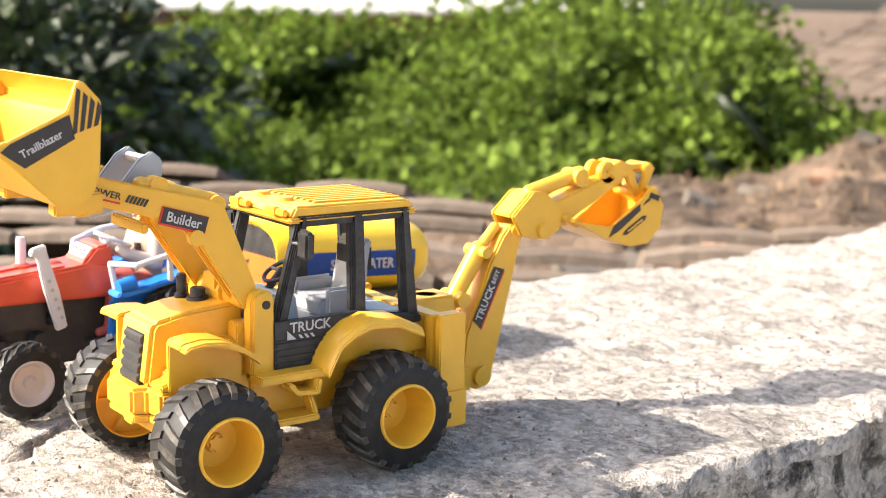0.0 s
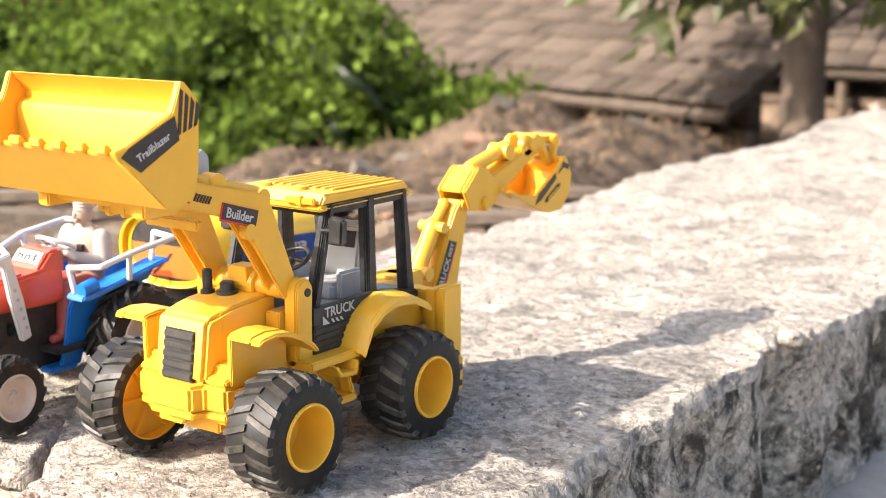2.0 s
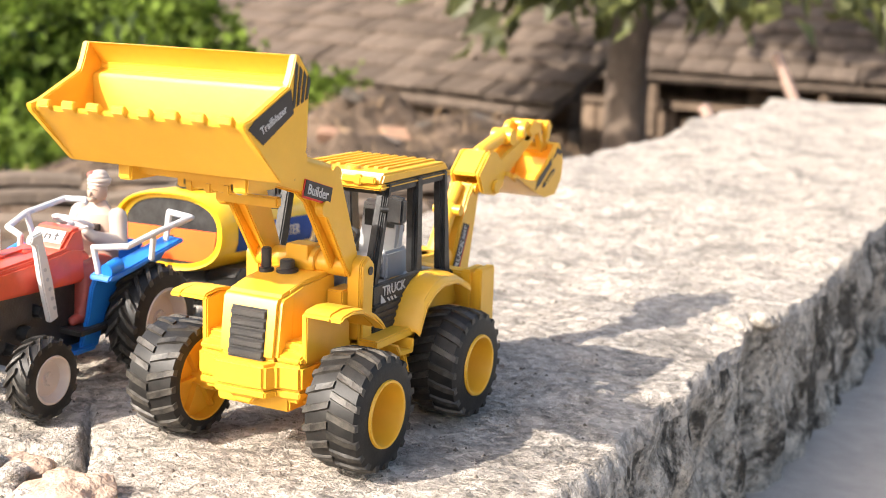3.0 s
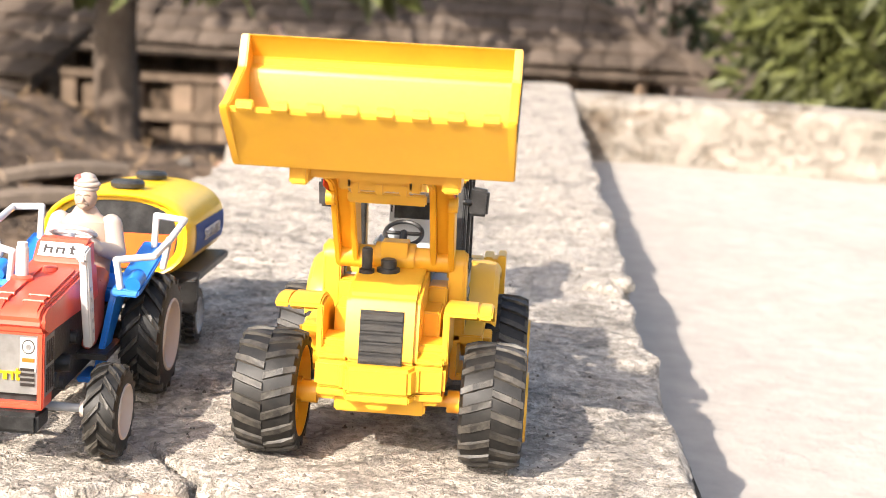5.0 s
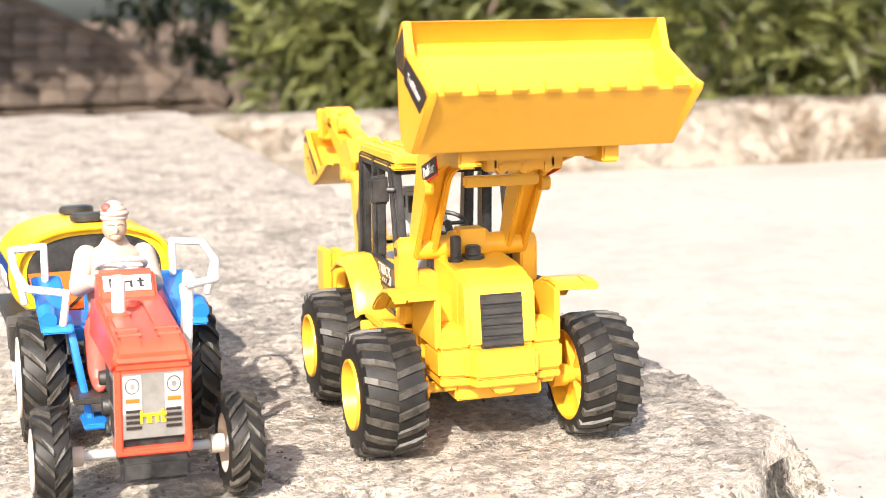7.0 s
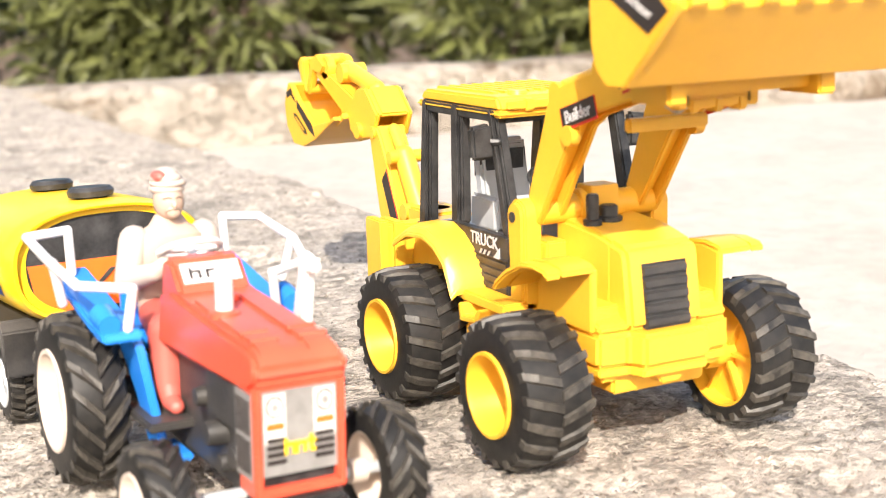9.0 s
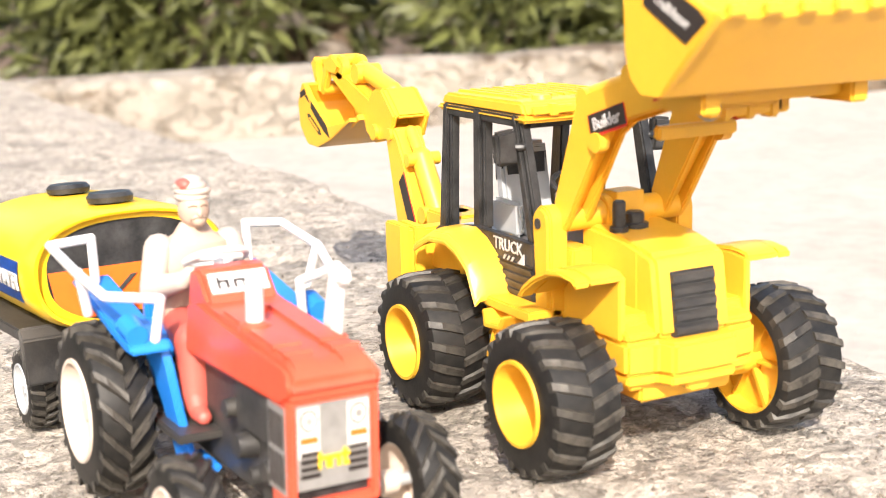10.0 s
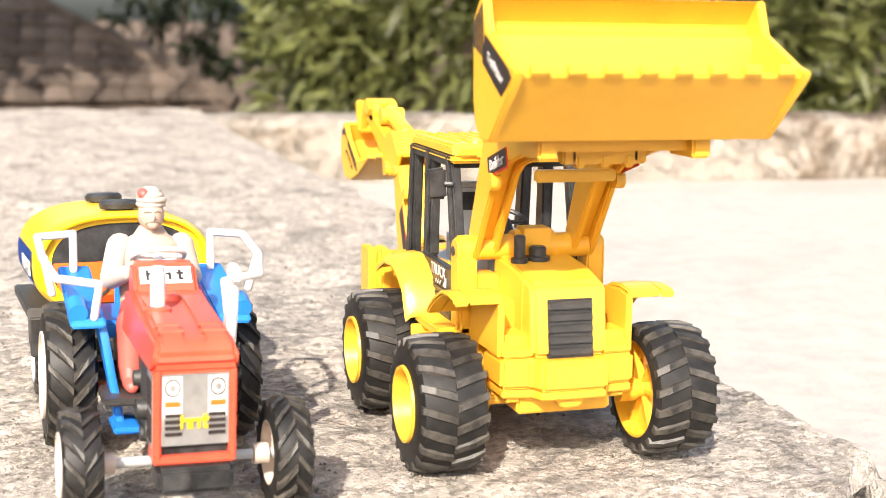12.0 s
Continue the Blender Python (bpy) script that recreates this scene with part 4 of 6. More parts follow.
    for y, z in ((0.1735, 0.1180), (0.1920, 0.1160), (0.1840, 0.1050)):
        bm = bmesh.new()
        cyl(bm, (c - 0.0065, y, z), (c + 0.0065, y, z), 0.0026, n=14)
        part("link_pin", bm, YELLOW, hoe)
    bm = bmesh.new()
    box(bm, c - 0.0042, c + 0.0042, 0.1720, 0.1930, 0.1155, 0.1180)
    part("link_bar", bm, YELLOW, hoe)
    # digging bucket, open towards the cab
    o2 = [(0.1385, 0.0915), (0.1590, 0.0820), (0.1740, 0.0772), (0.1860, 0.0775), (0.1940, 0.0850), (0.1955, 0.0950), (0.1900, 0.1045)]
    i2 = [(0.1880, 0.1035), (0.1930, 0.0950), (0.1920, 0.0860), (0.1850, 0.0795), (0.1742, 0.0792), (0.1600, 0.0838), (0.1395, 0.0930)]
    hb = new("digging_bucket")
    hb.parent = t
    hb["label"] = "small yellow digging bucket with black stickers"
    bm = bmesh.new()
    prism(bm, o2 + i2, c - 0.0135, c + 0.0135)
    part("shell", bm, YELLOW, hb, bevel=0.0002)
    for s in (1, -1):
        bm = bmesh.new()
        prism(bm, o2 + [(0.1870, 0.1040), (0.1790, 0.0975), (0.1620, 0.0875)], c + s * 0.0120, c + s * 0.0142)
        part("side_plate", bm, YELLOW, hb, bevel=0.0003)
        for pts in ([(0.1600, 0.0828), (0.1630, 0.0880), (0.1795, 0.0972), (0.1800, 0.0940), (0.1660, 0.0850)], [(0.1815, 0.0962), (0.1832, 0.0985), (0.1872, 0.1005), (0.1862, 0.0985)], [(0.1850, 0.1000), (0.1865, 0.1022), (0.1925, 0.1000), (0.1915, 0.0975)]):
            bm = bmesh.new()
            prism(bm, pts, c + s * 0.0142, c + s * 0.0144)
            part("sticker", bm, DECAL_DARK, hb)
        f = frame_of((c + s * 0.0143, 0.1765, 0.0872), Vector((0, 0.014, 0.0075)) * s, (0, 0, 1))
        bm = plate(bmesh.new(), f, [(-0.0085, 0), (-0.0065, -0.0012), (0.0065, -0.0012), (0.0085, 0), (0.0065, 0.0012), (-0.0065, 0.0012)])
        part("badge", bm, DECAL_DARK, hb)
        bm = plate(bmesh.new(), f @ Matrix.Translation((0, 0, 0.0002)), rect(0.0105, 0.0007))
        part("badge_line", bm, YELLOW, hb)
    for i in range(3):
        x = c + (i - 1) * 0.0085
        bm = bmesh.new()
        prism(bm, [(0.1350, 0.0925), (0.1440, 0.0880), (0.1450, 0.0905), (0.1370, 0.0945)], x - 0.0022, x + 0.0022)
        part("tooth", bm, YELLOW, hb, bevel=0.0003)
    # the roof sits low on its rails; the stick and its bucket hang a little lower and farther out
    rf.location = (0, 0, -0.0020)
    for o in (*hoe.children, *hb.children):
        if o.name.split(".")[0] in ("stick", "stick_elbow", "stick_cylinder", "bucket_link", "link_pin", "link_bar") or o.parent == hb:
            o.location = (0.0018, 0.0030, -0.0068 if o.parent == hoe else -0.0035)
    return t


build_backhoe()


# ---- tractor ----
# block marks printed on the plate and the front panel
MARKS = ((-0.0052, [(-0.0020, -0.0016), (-0.0011, -0.0016), (-0.0011, 0.0003), (0.0008, 0.0003), (0.0008, -0.0016), (0.0018, -0.0016), (0.0018, 0.0010), (-0.0011, 0.0010), (-0.0011, 0.0020), (-0.0020, 0.0020)]),
         (0.0002, [(-0.0020, -0.0016), (-0.0011, -0.0016), (-0.0011, 0.0003), (0.0008, 0.0003), (0.0008, -0.0016), (0.0018, -0.0016), (0.0018, 0.0010), (-0.0020, 0.0010)]),
         (0.0053, [(-0.0006, -0.0016), (0.0012, -0.0016), (0.0012, -0.0009), (0.0004, -0.0009), (0.0004, 0.0004), (0.0014, 0.0004), (0.0014, 0.0011), (0.0004, 0.0011), (0.0004, 0.0020), (-0.0006, 0.0020), (-0.0006, 0.0011), (-0.0014, 0.0011), (-0.0014, 0.0004), (-0.0006, 0.0004)]))


def build_tractor():
    t = thing("toy_tractor", pose(-0.1285, -0.045, G + 0.0008, 0, 1.4, 3.2), "red and blue plastic toy tractor with white rails", "toy tractor")
    for s in (1, -1):
        make_wheel(t, (s * 0.0305, -0.0335, 0.0172), 0.0172, 0.0114, 0.0100, CREAM, 15, 0.42, 0.19, "", flip=s < 0, deep=0.25, spokes=False, crown=0.93)
        make_wheel(t, (s * 0.0275, 0.0430, 0.0252), 0.0252, 0.0160, 0.0148, CREAM, 18, 0.36, 0.15, "", flip=s < 0, deep=0.25, spokes=False, crown=0.93)
    bm = bmesh.new()
    cyl(bm, (-0.030, -0.0335, 0.0172), (0.030, -0.0335, 0.0172), 0.0016, n=12)
    part("front_axle", bm, GREY, t)
    for s in (1, -1):
        bm = bmesh.new()
        cyl(bm, (s * 0.0205, -0.0335, 0.0172), (s * 0.0250, -0.0335, 0.0172), 0.0032, n=16)
        part("axle_collar", bm, CREAM, t)
    bm = bmesh.new()
    cyl(bm, (-0.024, 0.0430, 0.0252), (0.024, 0.0430, 0.0252), 0.0042, n=16)
    part("rear_axle", bm, BLACK, t)
    # bonnet: two rounded halves with a shallow trough between, cross lines and a raised rear
    bm = bmesh.new()
    prism(bm, [(-0.0490, 0.0470), (-0.0522, 0.0500), (-0.0524, 0.0530), (-0.0500, 0.0560), (-0.0460, 0.0574), (-0.0300, 0.0584), (0.0000, 0.0606), (0.0080, 0.0618), (0.0160, 0.0600), (0.0160, 0.0450)], -0.0148, 0.0148)
    for v in bm.verts:
        if v.co.z > 0.0515:
            v.co.x *= 0.90
    part("bonnet", bm, RED, t, bevel=0.0026)
    for s in (1, -1):
        bm = bmesh.new()
        prism(bm, [(-0.0520, 0.0535), (-0.0495, 0.0568), (-0.0455, 0.0584), (-0.0300, 0.0594), (-0.0040, 0.0612), (-0.0040, 0.0560), (-0.0490, 0.0520)], s * 0.0022, s * 0.0122)
        part("bonnet_lobe", bm, RED, t, bevel=0.0016)
        for y, z in ((-0.0445, 0.0583), (-0.0380, 0.0587)):
            bm = bmesh.new()
            cyl(bm, (s * 0.0030, y, z), (s * 0.0114, y, z), 0.0008, n=8)
            part("bonnet_line", bm, RED, t)
    bm = bmesh.new()
    lathe(bm, [(0.0600, 0.0001), (0.0600, 0.0030), (0.0616, 0.0026), (0.0620, 0.0014), (0.0620, 0.0001)], 18, "z", True, (0.0, -0.0060, 0))
    part("bonnet_cap", bm, RED, t)
    bm = bmesh.new()
    prism(bm, [(0.0020, 0.0595), (0.0035, 0.0620), (0.0098, 0.0686), (0.0165, 0.0690), (0.0188, 0.0580), (0.0100, 0.0550)], -0.0118, 0.0118)
    part("dashboard", bm, RED, t, bevel=0.0014)
    f = frame_of((0, 0.0064, 0.0653), (1, 0, 0), (0, 0.0070, 0.0080))
    bm = plate(bmesh.new(), f, rect(0.0190, 0.0062), 0.0004)
    pl = part("name_plate", bm, WHITE, t, "white plate with dark block marks")
    for cx, pts in MARKS:
        bm = plate(bmesh.new(), f @ Matrix.Translation((cx, -0.0002, 0.0004)), pts, 0.0002)
        part("printed_mark", bm, DECAL_DARK, pl)
    # front frame with printed panel
    bm = bmesh.new()
    box(bm, -0.0138, -0.0112, -0.0545, -0.0440, 0.0215, 0.0495)
    box(bm, 0.0112, 0.0138, -0.0545, -0.0440, 0.0215, 0.0495)
    box(bm, -0.0125, 0.0125, -0.0545, -0.0440, 0.0215, 0.0240)
    box(bm, -0.0125, 0.0125, -0.0540, -0.0440, 0.0475, 0.0500)
    part("front_frame", bm, RED, t, bevel=0.0006)
    bm = bmesh.new()
    box(bm, -0.0114, 0.0114, -0.0520, -0.0450, 0.0238, 0.0272)
    part("intake_slot", bm, BLACK, t)
    bm = bmesh.new()
    box(bm, -0.0114, 0.0114, -0.0537, -0.0470, 0.0270, 0.0480)
    pn = part("front_panel", bm, SILVER, t, "silver printed panel with lamps")
    fy = -0.0538
    for s in (1, -1):
        f = frame_of((s * 0.0075, fy, 0.0), (1, 0, 0), (0, 0, 1))
        bm = plate(bmesh.new(), f, rect(0.0066, 0.0120, 0, 0.0412), 0.0002)
        part("lamp_field", bm, DECAL_WHITE, pn)
        for r, m_, d in ((0.0026, DECAL_DARK, 0.0003), (0.0022, DECAL_WHITE, 0.0004), (0.0010, SILVER, 0.0006)):
            bm = plate(bmesh.new(), f, [(r * math.cos(a), 0.0440 + r * math.sin(a)) for a in np.linspace(0, 2 * math.pi, 21)[:-1]], d)
            part("headlight", bm, m_, pn)
        bm = plate(bmesh.new(), f, rect(0.0050, 0.0014, 0, 0.0393), 0.0004)
        part("indicator", bm, ORANGE, pn)
        for i in range(4):
            bm = plate(bmesh.new(), f, rect(0.0056, 0.0010, -s * 0.0003, 0.0305 + i * 0.0018), 0.0004)
            part("printed_slat", bm, DECAL_DARK, pn)
        # side panels with bars
        bm = bmesh.new()
        box(bm, min(s * 0.0128, s * 0.0140), max(s * 0.0128, s * 0.0140), -0.0528, -0.0430, 0.0260, 0.0475)
        sp = part("side_panel", bm, SILVER, t, "silver side grille")
        for i in range(4):
            for j in range(2):
                bm = bmesh.new()
                y = -0.0518 + i * 0.0022
                z = 0.0275 + j * 0.0098
                box(bm, min(s * 0.0139, s * 0.0142), max(s * 0.0139, s * 0.0142), y, y + 0.0013, z, z + 0.0084)
                part("grille_slot", bm, DECAL_DARK, sp)
    f = frame_of((0, fy, 0), (1, 0, 0), (0, 0, 1))
    for cx, pts in MARKS:
        bm = plate(bmesh.new(), f @ Matrix.Translation((cx * 0.62, 0.0338, 0)), [(x * 0.85, y * 1.15) for x, y in pts], 0.0006)
        part("yellow_mark", bm, TANK, pn)
    bm = bmesh.new()
    box(bm, -0.0128, 0.0128, -0.0575, -0.0440, 0.0135, 0.0212)
    part("front_weight", bm, BLACK, t, bevel=0.0015)
    # engine and gearbox
    bm = bmesh.new()
    box(bm, -0.0085, 0.0085, -0.0445, 0.0300, 0.0150, 0.0480)
    box(bm, -0.0125, 0.0125, -0.0440, -0.0150, 0.0330, 0.0480)
    part("engine_block", bm, DUSTY, t, bevel=0.0014)
    for s in (1, -1):
        for i, (y, z, r) in enumerate(((-0.037, 0.028, 0.0034), (-0.028, 0.024, 0.0028), (-0.019, 0.029, 0.0038), (-0.012, 0.037, 0.003))):
            bm = bmesh.new()
            cyl(bm, (s * 0.007, y, z), (s * 0.0125, y, z), r, r * 0.8, 14)
            part("engine_boss", bm, DUSTY, t)
        bm = bmesh.new()
        box(bm, min(s * 0.006, s * 0.0195), max(s * 0.006, s * 0.0195), 0.0040, 0.0280, 0.0235, 0.0260)
        part("footboard", bm, DUSTY, t, bevel=0.0005)
    bm = bmesh.new()
    box(bm, -0.011, 0.011, 0.028, 0.055, 0.0170, 0.0400)
    part("gearbox", bm, BLACK, t, bevel=0.0015)
    # white pipe and perforated bar
    bm = bmesh.new()
    cyl(bm, (-0.0062, -0.0195, 0.0570), (-0.0062, -0.0195, 0.0712), 0.0023, n=18)
    cyl(bm, (-0.0062, -0.0195, 0.0712), (-0.0062, -0.0195, 0.0730), 0.0019, n=18)
    part("exhaust_pipe", bm, WHITE, t)
    bm = bmesh.new()
    lathe(bm, [(0.0560, 0.0001), (0.0560, 0.0046), (0.0602, 0.0040), (0.0610, 0.0026), (0.0610, 0.0001)], 24, "z", True, (-0.0062, -0.0195, 0))
    part("pipe_collar", bm, RED, t)
    bm = bmesh.new()
    prism(bm, [(-0.0255, 0.0690), (-0.0245, 0.0720), (-0.0180, 0.0735), (-0.0175, 0.0700), (-0.0120, 0.0520), (-0.0085, 0.0350), (-0.0135, 0.0335), (-0.0190, 0.0530), (-0.0220, 0.0680)], 0.0150, 0.0182)
    br = part("air_filter_bar", bm, WHITE, t, "white perforated plastic bar", bevel=0.0006)
    for i in range(5):
        bm = bmesh.new()
        y, z = -0.0170 + i * 0.0014, 0.0570 - i * 0.0043
        cyl(bm, (0.0181, y, z), (0.0184, y, z), 0.0009, n=10)
        part("bar_hole", bm, GREY, br)
    # steering wheel
    bm = bmesh.new()
    ring = Matrix.Translation((0, 0.0225, 0.0690)) @ Euler((radians(-25), 0, 0)).to_matrix().to_4x4()
    pts = [ring @ Vector((0.0085 * math.cos(a), 0.0085 * math.sin(a), 0)) for a in np.linspace(0, 2 * math.pi, 29)]
    tube(bm, pts, 0.0010, 8)
    tube(bm, [pts[0], pts[14]], 0.0009, 8)
    tube(bm, [(0, 0.0225, 0.069), (0, 0.014, 0.064)], 0.0014, 8)
    part("steering_wheel", bm, WHITE, t)
    # blue rear mudguards and seat
    for s in (1, -1):
        bm = bmesh.new()
        prism(bm, [(0.0100, 0.0150), (0.0120, 0.0300), (0.0120, 0.0440), (0.0150, 0.0500), (0.0640, 0.0570), (0.0650, 0.0540), (0.0600, 0.0480), (0.0400, 0.0450), (0.0290, 0.0400), (0.0240, 0.0300), (0.0220, 0.0150)], s * 0.0180, s * 0.0205)
        for v in bm.verts:
            v.co.x -= s * 0.0060 * max(0.0, min(1.0, (0.050 - v.co.z) / 0.035))
        fd = part("mudguard", bm, BLUE, t, bevel=0.0006)
        bm = bmesh.new()
        prism(bm, [(0.0100, 0.0480), (0.0120, 0.0505), (0.0250, 0.0520), (0.0640, 0.0590), (0.0660, 0.0570), (0.0280, 0.0495), (0.0150, 0.0475)], s * 0.0180, s * 0.0290)
        part("mudguard_top", bm, BLUE, fd, bevel=0.0007)
        bm = bmesh.new()
        box(bm, min(s * 0.0080, s * 0.0165), max(s * 0.0080, s * 0.0165), 0.0030, 0.0180, 0.0145, 0.0168)
        part("foot_step", bm, BLUE, fd, bevel=0.0006)
        bm = bmesh.new()
        cyl(bm, (s * 0.0265, 0.0120, 0.0525), (s * 0.0265, 0.0200, 0.0540), 0.0030, 0.0034, 16)
        part("side_lamp", bm, BLUE, fd)
        bm = bmesh.new()
        tube(bm, [(s * 0.0215, 0.0130, 0.0510), (s * 0.0200, 0.0115, 0.0620), (s * 0.0330, 0.0180, 0.0630), (s * 0.0360, 0.0330, 0.0670), (s * 0.0360, 0.0600, 0.0700), (s * 0.0240, 0.0600, 0.0710), (s * 0.0240, 0.0580, 0.0585)], 0.0014, 10)
        tube(bm, [(s * 0.0355, 0.0330, 0.0670), (s * 0.0330, 0.0350, 0.0550)], 0.0014, 10)
        part("hand_rail", bm, WHITE, t, "white bent hand rail")
    bm = bmesh.new()
    box(bm, -0.0185, 0.0185, 0.0300, 0.0600, 0.0400, 0.0460)
    box(bm, -0.0100, 0.0100, 0.0560, 0.0600, 0.0400, 0.0560)
    part("seat", bm, BLUE, t, bevel=0.001)
    for o in t.children:
        if o.name.split(".")[0] in ("front_frame", "intake_slot", "front_panel", "side_panel", "front_weight"):
            o.location = (0, 0.0035, -0.0005)
        if o.name.split(".")[0] in ("bonnet", "bonnet_lobe", "bonnet_line", "dashboard", "front_frame", "intake_slot", "front_panel", "side_panel", "front_weight", "engine_block", "name_plate"):
            o.scale = (0.86, 1, 1)
    return t


build_tractor()


def build_figurine():
    """A seated plastic doll, moulded in one piece."""
    bm = bmesh.new()
    def piece(mi, fn):
        n0 = len(bm.faces)
        fn()
        bm.faces.ensure_lookup_table()
        for f in bm.faces[n0:]:
            f.material_index = mi
    def limb(pts, rs):
        for (a, b), (r0, r1) in zip(zip(pts, pts[1:]), zip(rs, rs[1:])):
            cyl(bm, a, b, r0, r1, 14)
        for p, r in zip(pts, rs):
            bmesh.ops.create_icosphere(bm, subdivisions=2, radius=r, matrix=Matrix.Translation(p))
    def body():
        lathe(bm, [(0.0450, 0.0001), (0.0450, 0.0075), (0.0520, 0.0078), (0.0600, 0.0085), (0.0660, 0.0092), (0.0710, 0.0082), (0.0735, 0.0045), (0.0765, 0.0030), (0.0780, 0.0001)], 24, "z")
        for v in bm.verts:
            v.co.x *= 1.32
            v.co.y = v.co.y * 0.72 + 0.0400
        blob(bm, (0, 0.0390, 0.0805), (0.0045, 0.0048, 0.0056))
        blob(bm, (0, 0.0342, 0.0798), (0.0009, 0.0014, 0.0014), 2)
        blob(bm, (0, 0.0350, 0.0778), (0.0022, 0.0018, 0.0020), 2)
    def wrap():
        # head cloth in tilted windings
        for z, r, dx in ((0.0840, 0.0051, 0.0), (0.0856, 0.0053, 0.0003), (0.0871, 0.0047, -0.0003)):
            blob(bm, (dx, 0.0400, z), (r, r * 1.05, 0.0019), 3)
        blob(bm, (0, 0.0405, 0.0880), (0.0037, 0.0040, 0.0022), 2)
    def sleeves():
        for s in (1, -1):
            limb([(s * 0.0104, 0.0400, 0.0698), (s * 0.0136, 0.0375, 0.0590), (s * 0.0090, 0.0250, 0.0630), (s * 0.0075, 0.0225, 0.0655)], [0.0044, 0.0037, 0.0027, 0.0023])
    def legs():
        for s in (1, -1):
            limb([(s * 0.0050, 0.0380, 0.0480), (s * 0.0085, 0.0200, 0.0470), (s * 0.0095, 0.0180, 0.0330), (s * 0.0098, 0.0150, 0.0285), (s * 0.0098, 0.0105, 0.0280)], [0.0056, 0.0054, 0.0044, 0.0028, 0.0022])
    def cap():
        blob(bm, (-0.0026, 0.0392, 0.0876), (0.0022, 0.0036, 0.0020), 2)
    def face_lines():
        # brows and moustache, moulded a little proud
        for s in (1, -1):
            tube(bm, [(s * 0.0006, 0.03455, 0.0817), (s * 0.0016, 0.03475, 0.0820), (s * 0.0026, 0.0354, 0.0816)], 0.00032, 6)
            tube(bm, [(s * 0.0002, 0.0336, 0.0786), (s * 0.0012, 0.0340, 0.0784), (s * 0.0021, 0.0350, 0.0778)], 0.00042, 6)
    piece(0, body)
    piece(3, wrap)
    piece(3, sleeves)
    piece(4, face_lines)
    piece(1, legs)
    piece(1, cap)
    n0 = len(bm.faces)
    box(bm, 0.0025, 0.0055, 0.0322, 0.0350, 0.0640, 0.0670)
    bm.faces.ensure_lookup_table()
    for f in bm.faces[n0:]:
        f.material_index = 2
    ob = link("figurine", bm, [DOLL, DOLL_RED, DECAL_DARK, DOLL_SHIRT, WOOD])
    ob.matrix_world = pose(-0.1285, -0.045, G + 0.0008, 0, 1.4, 3.2)
    tagged(ob, "cream plastic seated doll in red trousers and white head cloth", "figurine")


build_figurine()


